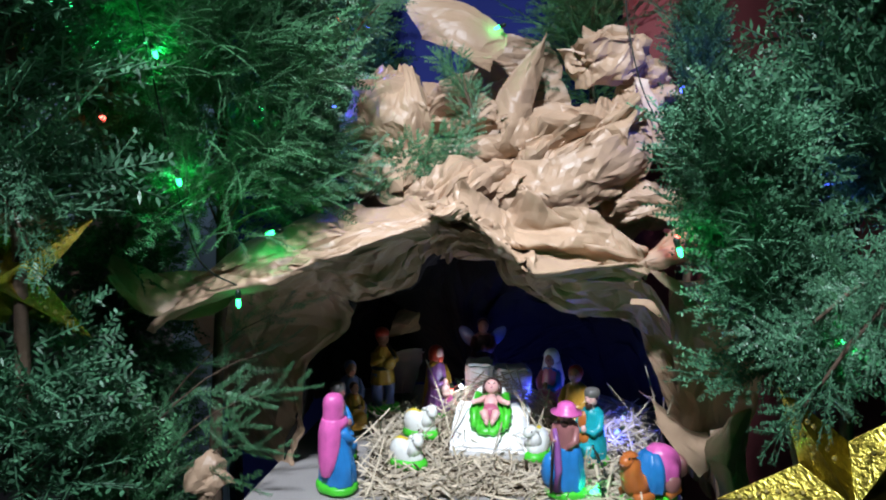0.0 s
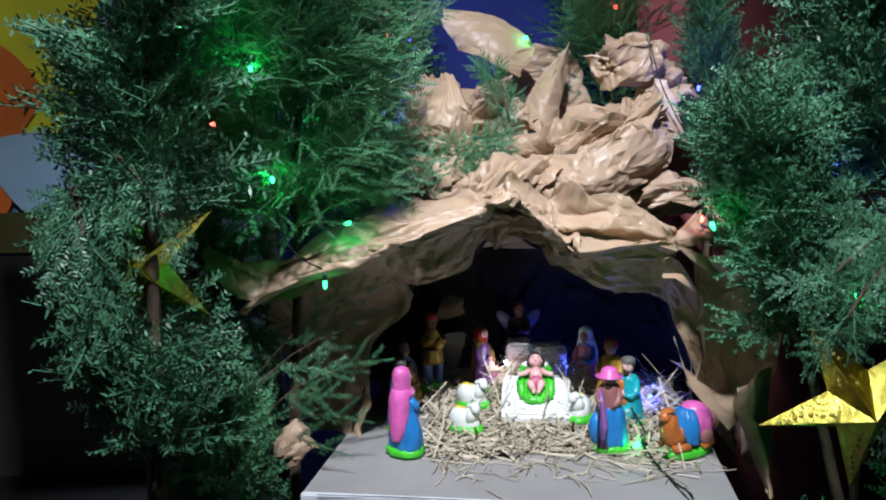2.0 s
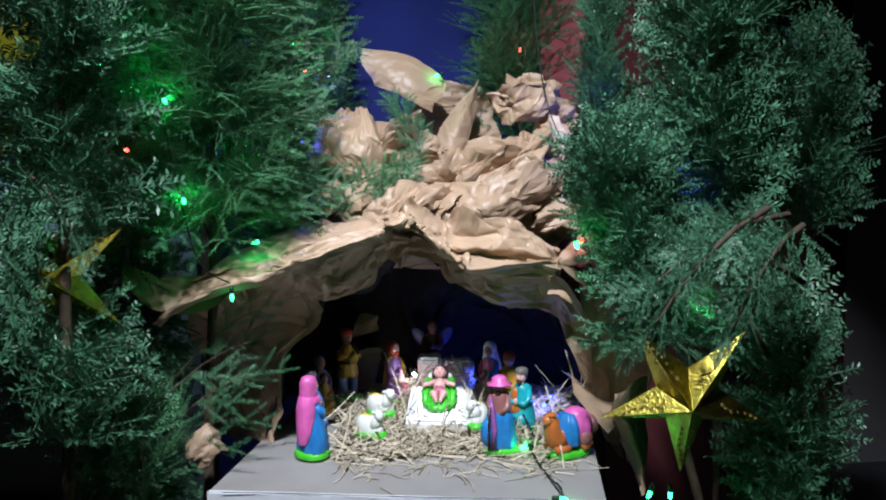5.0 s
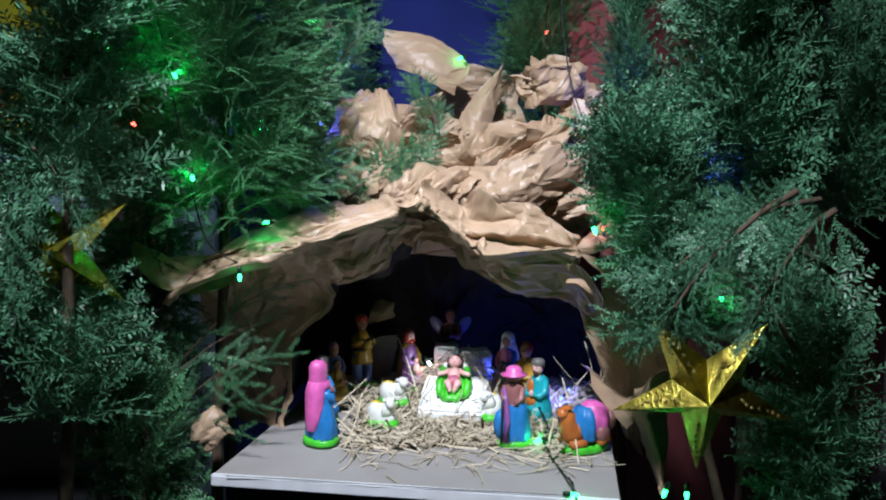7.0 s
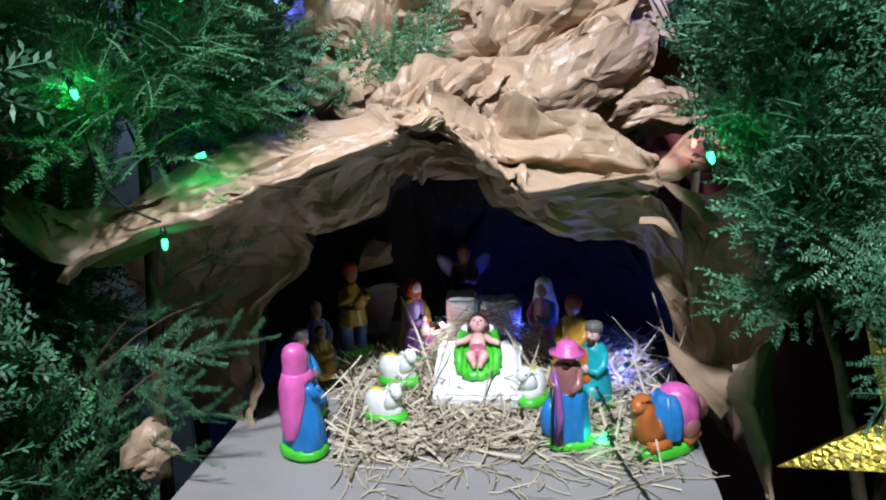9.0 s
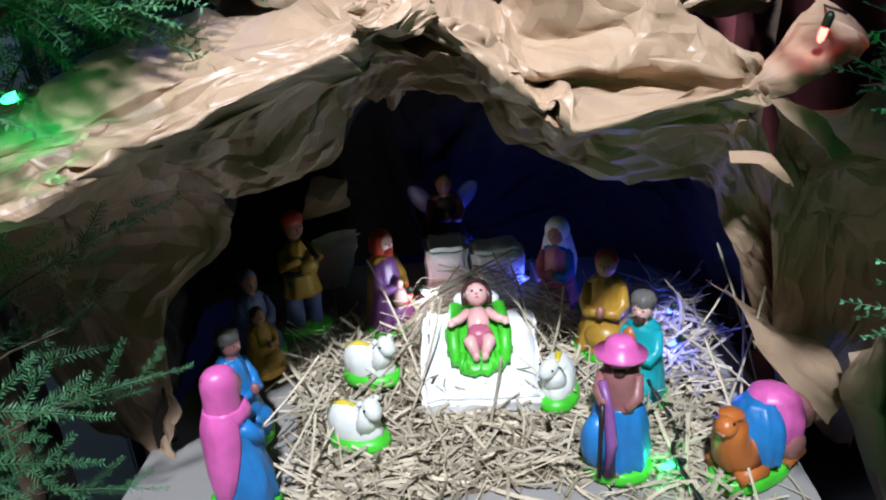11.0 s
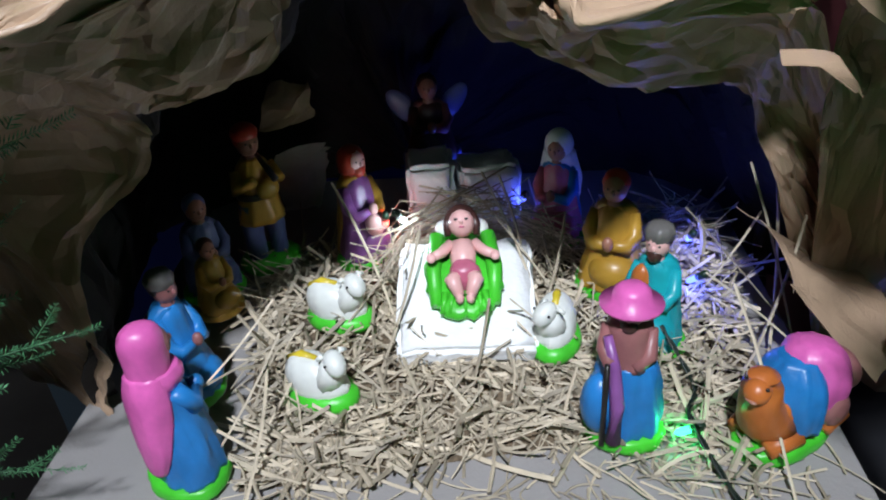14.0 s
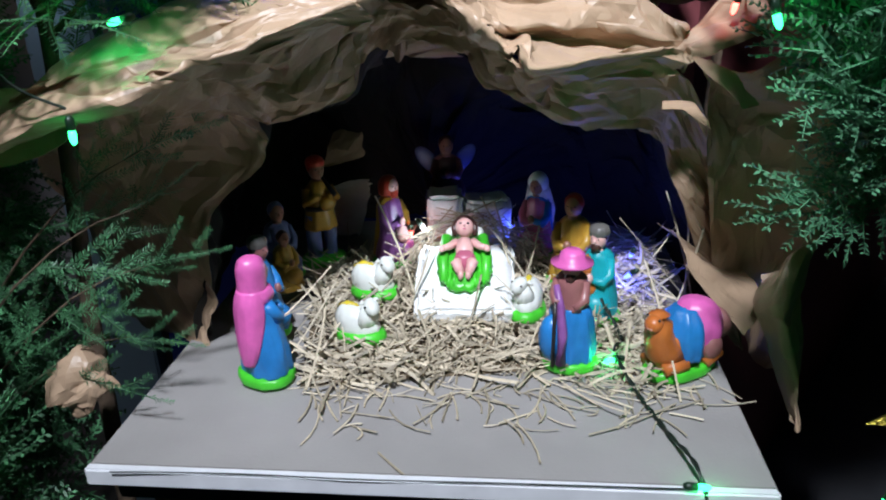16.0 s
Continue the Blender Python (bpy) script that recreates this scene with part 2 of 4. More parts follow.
tagged(part("door_frame", bm, PALE_BLUE), "pale blue painted upright door frame", "door frame", kind="structure")


def banner():
    root = thing("banner", "printed banner in slate, yellow green and orange on poles", "banner", (-1.0, 1.52, GROUND))
    z0 = -GROUND
    bm = bmesh.new()
    box(bm, (-0.34, 0, z0 + 0.26), (0.26, 0.004, z0 + 1.05), 0.001)
    part("sheet", bm, SLATE_PRINT, root, "slate blue printed sheet")
    shapes = (("yellow_shape", YELLOW_GREEN, 0.06, 0.73, 0.165, 0.20), ("orange_shape", ORANGE_PRINT, 0.02, 0.60, 0.075, 0.10), ("orange_shape", ORANGE_PRINT, -0.05, 0.40, 0.06, 0.07), ("blue_shape", BLUE_PRINT, 0.07, 0.45, 0.10, 0.085))
    for k, (name, mat, x, z, rx, rz) in enumerate(shapes):
        bm = bmesh.new()
        bmesh.ops.create_cone(bm, cap_ends=True, segments=40, radius1=1, radius2=1, depth=1, matrix=pose(x, -0.004 - 0.004 * k, z0 + z, 90) @ Matrix.Diagonal((rx, rz, 0.003, 1)))
        for v in bm.verts:
            a = math.atan2(v.co.z - z0 - z, v.co.x - x)
            v.co.x += rx * 0.12 * math.sin(3 * a + k)
            v.co.z += rz * 0.14 * math.cos(2 * a + 2 * k)
        part(name, bm, mat, root)
    bm = bmesh.new()
    box(bm, (-0.33, -0.024, z0 + 0.27), (0.25, -0.020, z0 + 0.355))
    part("olive_band", bm, OLIVE_PRINT, root)
    for x in (-0.33, 0.25):
        bm = bmesh.new()
        limb(bm, [(x, 0.012, 0), (x, 0.012, z0 + 1.06)], [0.008, 0.008], 0, 10)
        part("pole", bm, BARK, root)


banner()

# ---- the table and its board ----


def table():
    root = thing("display_table", "low table with a grey cardboard top and white front edge", "table", (-0.03, 0.815, 0), -10.1)
    x0, x1, y1 = -0.258, 0.318, 0.62
    bm = bmesh.new()
    box(bm, (x0, 0.006, -0.010), (x1, y1, 0.0), 0.0015)
    part("tabletop", bm, BOARD, root, "grey cardboard top")
    bm = bmesh.new()
    box(bm, (x0, -0.004, -0.016), (x1, 0.0055, 0.0015), 0.002)
    part("edge_strip", bm, BOARD_EDGE, root, "worn white edge strip")
    bm = bmesh.new()
    box(bm, (x0 + 0.01, 0.02, -0.05), (x1 - 0.01, y1 - 0.02, -0.0105), 0.003)
    part("apron", bm, DARK_CLOTH, root)
    for x in (x0 + 0.03, x1 - 0.07):
        for y in (0.04, y1 - 0.08):
            bm = bmesh.new()
            box(bm, (x, y, GROUND), (x + 0.04, y + 0.04, -0.0505), 0.003)
            part("leg", bm, BARK, root)


table()

# ---- crumpled paper ----


def hashed(i, j, seed):
    v = np.sin(i * 127.1 + j * 311.7 + seed * 74.7) * 43758.5453
    return v - np.floor(v)


def facet(i, j, cu, cv, seed, ring=0):
    """Flat triangles between random heights on a lattice of cu x cv cells, as creased paper has them. ring: cells after which i closes."""
    p, q = i // cu, j // cv
    f, g = (i % cu) / cu, (j % cv) / cv
    p1 = (p + 1) % ring if ring else p + 1
    h00, h10, h01, h11 = hashed(p, q, seed), hashed(p1, q, seed), hashed(p, q + 1, seed), hashed(p1, q + 1, seed)
    low = h00 + (h10 - h00) * f + (h01 - h00) * g
    high = h11 + (h01 - h11) * (1 - f) + (h10 - h11) * (1 - g)
    return np.where(f + g < 1, low, high) - 0.5


def creased(grid, amp, seed, closed=False):
    """Shift a grid of points into flat facets with straight creases: four sizes of facet, each half the last."""
    nv, nu = grid.shape[:2]
    i, j = np.meshgrid(np.arange(nu), np.arange(nv))
    du = (np.roll(grid, -1, 1) - np.roll(grid, 1, 1)) / 2 if closed else np.gradient(grid, axis=1)
    dv = np.gradient(grid, axis=0)
    nrm = np.cross(du, dv)
    nrm /= np.linalg.norm(nrm, axis=2, keepdims=True) + 1e-9
    out = grid.copy()
    if closed:
        cu, cv = 16 if nu % 16 == 0 else 12, 12
    else:
        cu, cv = (int(min(36, max(6, size / np.median(np.linalg.norm(d, axis=2))))) for size, d in ((0.075, du), (0.046, dv)))
    for level, (a, shift) in enumerate(((1.0, 0.62), (0.66, 0.62), (0.34, 0.52), (0.10, 0.3))):
        ring = nu // cu if closed else 0
        h, ju, jv = (facet(i, j, cu, cv, seed + 10 * level + k, ring) for k in (0, 1, 2))
        out = out + nrm * (h * amp * a * 2)[..., None] + du * (ju * cu * shift)[..., None] + dv * (jv * cv * shift)[..., None]
        cu, cv = max(2, cu // 2), max(2, cv // 2)
    return out


def split(nu, nv, closed=False):
    faces = []
    for j in range(nv - 1):
        for i in range(nu if closed else nu - 1):
            a, b, c, d = j * nu + i, j * nu + (i + 1) % nu, (j + 1) * nu + (i + 1) % nu, (j + 1) * nu + i
            faces.extend([(a, b, d), (b, c, d)])
    return faces


def spline(points, n):
    """Catmull-Rom through the points, n samples."""
    p = np.array(points, float)
    m = len(p)
    t = np.linspace(0, m - 1, n)
    i = np.clip(t.astype(int), 0, m - 2)
    f = (t - i)[:, None]
    a, b, c, d = p[np.clip(i - 1, 0, m - 1)], p[i], p[i + 1], p[np.clip(i + 2, 0, m - 1)]
    return 0.5 * ((2 * b) + (c - a) * f + (2 * a - 5 * b + 4 * c - d) * f * f + (3 * b - a - 3 * c + d) * f ** 3)


def paper_sheet(name, label, rows, nu=96, nv=48, amp=0.008, seed=1, mat=None):
    """A creased sheet lofted through rows of points. amp: the height of its creases."""
    cols = np.array([spline(r, nu) for r in rows])
    grid = np.array([spline(cols[:, k], nv) for k in range(nu)]).transpose(1, 0, 2)
    grid = creased(grid, amp, seed)
    ob = new(name, mesh_of(name, grid.reshape(-1, 3), split(nu, nv), [mat or PAPER], smooth=False))
    solid = ob.modifiers.new("thickness", "SOLIDIFY")
    solid.thickness, solid.offset = 0.0006, 0
    return tagged(ob, label, "paper")


def paper_lump(name, label, at, radii, turn, seed, amp=0.012, n=96, twist=0.0):
    """A crumpled wad of paper wound about its own x axis."""
    k = n // 2 + 1
    th, ph = np.meshgrid(np.linspace(0, 2 * math.pi, n, endpoint=False), np.linspace(0.06, math.pi - 0.06, k))
    th = th + twist * np.cos(ph)
    d = np.stack([-np.cos(ph), np.sin(ph) * np.cos(th), np.sin(ph) * np.sin(th)], 2)
    p = np.sign(d) * np.abs(d) ** 0.8 * np.array(radii)
    p = creased(p, amp, seed, True)
    faces = split(n, k, True) + [tuple(range(n - 1, -1, -1)), tuple(range((k - 1) * n, k * n))]
    ob = new(name, mesh_of(name, p.reshape(-1, 3), faces, [PAPER], smooth=False))
    ob.matrix_world = pose(*at, *turn)
    return tagged(ob, label, "paper")


# cave: lip, mouth, inside, back
LIP = [(-0.335, 0.98, 0.0), (-0.35, 0.96, 0.12), (-0.37, 0.92, 0.235), (-0.30, 0.888, 0.280), (-0.195, 0.888, 0.312), (-0.13, 0.915, 0.333), (-0.04, 0.947, 0.360),
       (0.005, 0.955, 0.376), (0.061, 0.948, 0.353), (0.093, 0.945, 0.325), (0.140, 0.946, 0.303), (0.250, 0.975, 0.306), (0.30, 1.00, 0.22), (0.335, 0.99, 0.11), (0.375, 0.97, 0.0)]
MOUTH = [(-0.215, 1.07, 0.0), (-0.195, 1.04, 0.075), (-0.183, 1.04, 0.158), (-0.128, 1.04, 0.226), (-0.115, 1.04, 0.254), (-0.052, 1.04, 0.260), (-0.018, 1.03, 0.302),
         (0.02, 1.02, 0.328), (0.062, 1.02, 0.312), (0.113, 1.02, 0.271), (0.173, 1.02, 0.246), (0.247, 1.02, 0.229), (0.268, 1.02, 0.185), (0.300, 1.02, 0.105), (0.350, 1.01, 0.0)]


def receded(p, y):
    """The same point of the mouth's outline as seen from the front, set back to y."""
    f = (y - 0.46) / (p[1] - 0.46)
    return (-0.02 + (p[0] + 0.02) * f, y, 0.44 + (p[2] - 0.44) * f)


MOUTH = [receded(p, y) if y else p for p, y in zip(MOUTH, (0, 1.04, 1.06, 1.06, 1.05, 1.03, 0, 0, 0, 1.03, 1.05, 1.07, 1.08, 1.085, 1.075))]
CAVE_LIP = [(-0.33, 1.16, 0.0), (-0.34, 1.14, 0.12), (-0.35, 1.07, 0.22), (-0.29, 1.00, 0.272)] + [(x, y + 0.006, z - 0.002) for x, y, z in LIP[4:12]] + [(0.335, 1.06, 0.21), (0.38, 1.07, 0.095), (0.41, 1.06, -0.01)]
INSIDE = [(x * 1.12 + 0.0, 1.17, z * 0.97) for x, y, z in MOUTH]
DEEP = [(min(x * 1.02, 0.295), 1.39, z * 0.85) for x, y, z in MOUTH]
END = [(0.06 + (x - 0.06) * 0.02, 1.46, z * 0.05) for x, y, z in MOUTH]
HALF = [((a[0] + b[0]) / 2, (a[1] + b[1]) / 2 + 0.006, (a[2] + b[2]) / 2 + 0.004) for a, b in zip(CAVE_LIP, MOUTH)]
SHADE_RIM = [(0.06 + (x - 0.06) * 1.06, y + 0.012, z * 1.05) for x, y, z in MOUTH]
paper_sheet("cave_paper", "brown wrapping paper framing the dark cave mouth", [CAVE_LIP, HALF, MOUTH], 240, 48, 0.011, 3)
# added sheet behind the mouth; its colour carries the cave's shade
paper_sheet("cave_shade_sheet", "near-black creased sheet added as the shade inside the cave", [SHADE_RIM, INSIDE, DEEP, END], 160, 64, 0.010, 4, CAVE_SHADE)
# the drape that hangs over the cave's front
EDGE = LIP[2:12] + [(0.267, 0.985, 0.307)]
FOLD = [(x, y + 0.012, z - 0.010) for x, y, z in EDGE]
FRONT = [(x, y - 0.006, z + 0.003) for x, y, z in EDGE]
RISE = [(-0.345, 0.975, 0.270), (-0.275, 0.955, 0.322), (-0.195, 0.955, 0.346), (-0.125, 0.97, 0.358), (-0.045, 0.98, 0.372), (0.005, 0.972, 0.384), (0.06, 0.98, 0.370), (0.100, 0.990, 0.357), (0.185, 0.995, 0.359), (0.245, 0.995, 0.328), (0.267, 0.993, 0.316)]
CREST = [(-0.30, 1.06, 0.275), (-0.25, 1.06, 0.335), (-0.19, 1.06, 0.366), (-0.115, 1.06, 0.378), (-0.05, 1.04, 0.384), (0.005, 1.00, 0.386), (0.07, 1.02, 0.380), (0.103, 1.020, 0.364), (0.207, 1.020, 0.370), (0.245, 1.010, 0.342), (0.267, 0.999, 0.318)]


def between(f, tail):
    """FRONT to RISE by the share f, then the points of the tail."""
    return [tuple(p + (q - p) * f for p, q in zip(a, b)) for a, b in zip(FRONT[:7], RISE[:7])] + tail


# the lower roll, the slot over it and the lip of the upper fold, all gathered in a knot
ROLL = between(0.3, [(0.095, 0.956, 0.331), (0.149, 0.962, 0.326), (0.248, 0.980, 0.310), (0.267, 0.989, 0.311)])
SLOT = between(0.5, [(0.104, 0.990, 0.328), (0.171, 1.010, 0.322), (0.255, 0.995, 0.309), (0.267, 0.991, 0.312)])
OVER = between(0.7, [(0.099, 0.968, 0.341), (0.168, 0.980, 0.340), (0.251, 0.988, 0.316), (0.267, 0.991, 0.314)])
BEHIND = [(x, y + 0.07, z - 0.08) for x, y, z in CREST]
paper_sheet("draped_paper", "creased brown wrapping paper draped over the cave front", [FOLD, FRONT, ROLL, SLOT, OVER, RISE, CREST, BEHIND], 320, 144, 0.0100, 6)
paper_sheet("paper_pleat", "narrow pleat of brown paper hanging from the knot", [[(0.268, 0.983, 0.304), (0.290, 0.974, 0.280), (0.316, 0.964, 0.254)], [(0.276, 0.983, 0.305), (0.302, 0.974, 0.287), (0.329, 0.966, 0.257)]], 32, 10, 0.002, 8)
paper_sheet("paper_fan", "fan of pleated brown paper spreading from the knot",
            [[(0.262, 0.986, 0.306), (0.295, 0.992, 0.308), (0.345, 1.005, 0.318)], [(0.262, 0.990, 0.311), (0.298, 0.990, 0.322), (0.352, 1.005, 0.338)],
             [(0.262, 0.994, 0.315), (0.296, 1.006, 0.333), (0.350, 1.030, 0.358)], [(0.262, 0.998, 0.318), (0.292, 1.012, 0.342), (0.335, 1.045, 0.375)]], 56, 40, 0.006, 17)
# right flank, falling to the board
paper_sheet("side_paper", "brown wrapping paper hanging beside the cave mouth",
            [[(0.28, 0.995, 0.305), (0.315, 1.045, 0.24), (0.345, 1.065, 0.12), (0.365, 1.075, 0.0)],
             [(0.33, 0.99, 0.300), (0.36, 1.035, 0.24), (0.385, 1.045, 0.12), (0.40, 1.06, -0.05)],
             [(0.40, 1.02, 0.31), (0.42, 0.99, 0.23), (0.43, 1.0, 0.12), (0.425, 1.03, -0.06)]], 64, 48, 0.009, 9)
paper_sheet("folded_paper", "folded strip of brown wrapping paper by the cave mouth",
            [[(0.300, 1.085, 0.10), (0.322, 1.08, 0.085), (0.364, 1.075, 0.055), (0.392, 1.07, 0.050)],
             [(0.295, 1.035, 0.105), (0.306, 1.03, 0.096), (0.348, 1.012, 0.067), (0.373, 0.99, 0.063)],
             [(0.288, 0.99, 0.090), (0.295, 0.985, 0.082), (0.321, 0.965, 0.048), (0.349, 0.945, 0.012)]], 48, 16, 0.002, 4)
paper_sheet("folded_paper", "twisted end of brown paper hanging at the cave's foot",
            [[(0.345, 0.955, 0.085), (0.345, 0.955, 0.060), (0.362, 0.945, 0.010), (0.375, 0.920, -0.050)],
             [(0.375, 0.955, 0.102), (0.368, 0.930, 0.055), (0.380, 0.925, 0.000), (0.382, 0.900, -0.055)],
             [(0.412, 0.980, 0.112), (0.408, 0.972, 0.060), (0.405, 0.960, 0.010), (0.392, 0.935, -0.050)]], 64, 48, 0.006, 5)
paper_sheet("torn_paper", "small torn lip of pale brown paper",
            [[(0.246, 0.985, 0.260), (0.266, 0.976, 0.262), (0.283, 0.962, 0.244)], [(0.243, 0.975, 0.257), (0.261, 0.966, 0.258), (0.279, 0.958, 0.245)]], 32, 10, 0.002, 3)
paper_sheet("torn_paper", "crumpled pale paper scrap hanging from the cave roof",
            [[(-0.085, 1.27, 0.190), (-0.065, 1.262, 0.195), (-0.038, 1.26, 0.186)], [(-0.088, 1.258, 0.172), (-0.063, 1.25, 0.170), (-0.040, 1.252, 0.168)], [(-0.095, 1.27, 0.150), (-0.07, 1.262, 0.152), (-0.050, 1.262, 0.154)]], 32, 24, 0.008, 7)
paper_sheet("torn_paper", "white torn paper scrap standing in the cave",
            [[(-0.090, 1.30, 0.103), (-0.065, 1.298, 0.112), (-0.040, 1.297, 0.116)], [(-0.098, 1.312, 0.084), (-0.075, 1.310, 0.083), (-0.048, 1.308, 0.086)], [(-0.095, 1.36, 0.012), (-0.078, 1.36, 0.012), (-0.062, 1.36, 0.012)]], 32, 24, 0.003, 9, WHITE_CLOTH)
# left tail under the trees
paper_sheet("paper_tail", "end of brown wrapping paper sticking out under branches",
            [[(-0.40, 0.90, 0.30), (-0.36, 0.90, 0.268), (-0.30, 0.91, 0.262), (-0.25, 0.93, 0.285)],
             [(-0.41, 0.95, 0.325), (-0.36, 0.95, 0.31), (-0.30, 0.96, 0.305), (-0.25, 0.97, 0.325)]], 48, 24, 0.006, 5)
# the hill above
paper_lump("paper_knot", "tied knot where the drape is gathered", (0.006, 0.945, 0.386), (0.022, 0.016, 0.011), (0, 8, 0), 13.0, 0.006, 72, 0.8)
paper_lump("paper_wad", "crumpled ball of brown wrapping paper with a peak", (-0.080, 1.245, 0.505), (0.066, 0.045, 0.056), (0, 12, 0), 2.0, 0.026)
paper_sheet("paper_leaf", "sharp folded peak of brown wrapping paper",
            [[(-0.160, 1.222, 0.512), (-0.135, 1.215, 0.535), (-0.105, 1.225, 0.562), (-0.078, 1.250, 0.596)],
             [(-0.135, 1.190, 0.478), (-0.108, 1.172, 0.505), (-0.085, 1.180, 0.550), (-0.070, 1.235, 0.600)],
             [(-0.080, 1.185, 0.455), (-0.060, 1.175, 0.490), (-0.052, 1.185, 0.535), (-0.055, 1.235, 0.592)],
             [(-0.030, 1.200, 0.462), (-0.022, 1.195, 0.490), (-0.022, 1.205, 0.530), (-0.032, 1.245, 0.578)]], 72, 60, 0.013, 4)
paper_lump("paper_wad", "small creased wad of brown paper low on the hill", (-0.075, 1.19, 0.415), (0.052, 0.045, 0.040), (0, -10, 0), 4.0, 0.0151)
paper_lump("paper_roll", "long crumpled roll of brown wrapping paper", (0.185, 1.170, 0.462), (0.122, 0.060, 0.056), (0, -17, 0), 5.0, 0.028, 160, 0.4)
paper_sheet("paper_fold", "broad smooth fold of brown paper under the roll",
            [[(0.085, 1.110, 0.408), (0.140, 1.078, 0.372), (0.215, 1.092, 0.382), (0.298, 1.132, 0.420)],
             [(0.075, 1.108, 0.428), (0.140, 1.068, 0.404), (0.220, 1.080, 0.420), (0.305, 1.130, 0.455)],
             [(0.070, 1.125, 0.455), (0.150, 1.090, 0.448), (0.225, 1.095, 0.468), (0.308, 1.150, 0.500)]], 120, 56, 0.012, 21)
paper_lump("paper_roll", "twisted end of brown wrapping paper", (0.035, 1.11, 0.402), (0.070, 0.040, 0.029), (0, -14, 0), 7.0, 0.018, 96, 0.6)
paper_lump("paper_knot", "tightly crumpled knot of brown paper on top", (0.255, 1.205, 0.600), (0.046, 0.036, 0.038), (0, 15, 0), 8.0, 0.022)
paper_lump("paper_knot", "twisted crumpled neck of brown paper", (0.315, 1.205, 0.560), (0.042, 0.032, 0.032), (0, 40, 0), 9.0, 0.020)
paper_lump("paper_wad", "crushed brown paper behind the drape", (0.305, 1.16, 0.375), (0.060, 0.045, 0.028), (0, 8, 0), 11.0, 0.0169)
paper_lump("paper_wad", "crushed brown paper filling under the hill", (0.10, 1.25, 0.37), (0.22, 0.07, 0.085), (0, 0, 0), 12.0, 0.025)
paper_sheet("paper_leaf", "upright smooth flap of brown wrapping paper",
            [[(-0.062, 1.355, 0.718), (0.008, 1.352, 0.711), (0.072, 1.342, 0.681), (0.102, 1.338, 0.656)],
             [(-0.048, 1.340, 0.682), (0.002, 1.322, 0.668), (0.060, 1.315, 0.642), (0.104, 1.326, 0.628)],
             [(-0.030, 1.330, 0.646), (0.010, 1.310, 0.622), (0.050, 1.300, 0.600), (0.080, 1.312, 0.588)]], 64, 40, 0.004, 3)
paper_sheet("paper_leaf", "pointed upright flap of brown wrapping paper",
            [[(0.181, 1.356, 0.660), (0.174, 1.346, 0.605), (0.158, 1.328, 0.545), (0.145, 1.30, 0.500)],
             [(0.178, 1.350, 0.657), (0.148, 1.318, 0.596), (0.122, 1.290, 0.530), (0.115, 1.26, 0.490)],
             [(0.174, 1.352, 0.653), (0.122, 1.332, 0.588), (0.088, 1.305, 0.535), (0.080, 1.27, 0.490)]], 56, 40, 0.005, 8)
paper_sheet("paper_leaf", "shaded brown paper standing behind the hill",
            [[(0.06, 1.42, 0.672), (0.12, 1.42, 0.665), (0.20, 1.42, 0.650)], [(0.04, 1.41, 0.55), (0.12, 1.40, 0.55), (0.23, 1.40, 0.54)], [(0.03, 1.36, 0.44), (0.13, 1.35, 0.44), (0.27, 1.35, 0.44)]], 56, 56, 0.008, 2)
paper_lump("paper_wad", "shaded crumple of brown paper between the wads", (0.025, 1.27, 0.52), (0.055, 0.04, 0.04), (0, 0, 0), 16.0, 0.024)
paper_sheet("paper_ribbon", "narrow torn ribbon of brown paper hanging down",
            [[(0.296, 1.17, 0.56), (0.304, 1.15, 0.51), (0.318, 1.14, 0.455)], [(0.313, 1.165, 0.56), (0.323, 1.145, 0.51), (0.334, 1.14, 0.45)]], 40, 12, 0.004, 4)
paper_lump("paper_wad", "crumpled scrap of brown paper among the branches", (-0.20, 1.33, 0.725), (0.035, 0.02, 0.02), (0, 0, 0), 6.0, 0.0101, 48)
paper_lump("paper_wad", "crumpled pale paper scrap beside the table edge", (-0.300, 0.93, 0.040), (0.016, 0.014, 0.028), (0, 20, 0), 15.0, 0.0119, 48)

# ---- straw ----


def bed(x, y):
    """Height of the straw bed."""
    s = min(1, max(0, (y - 0.95) / 0.2))
    return 0.004 + 0.027 * s * s * (3 - 2 * s)


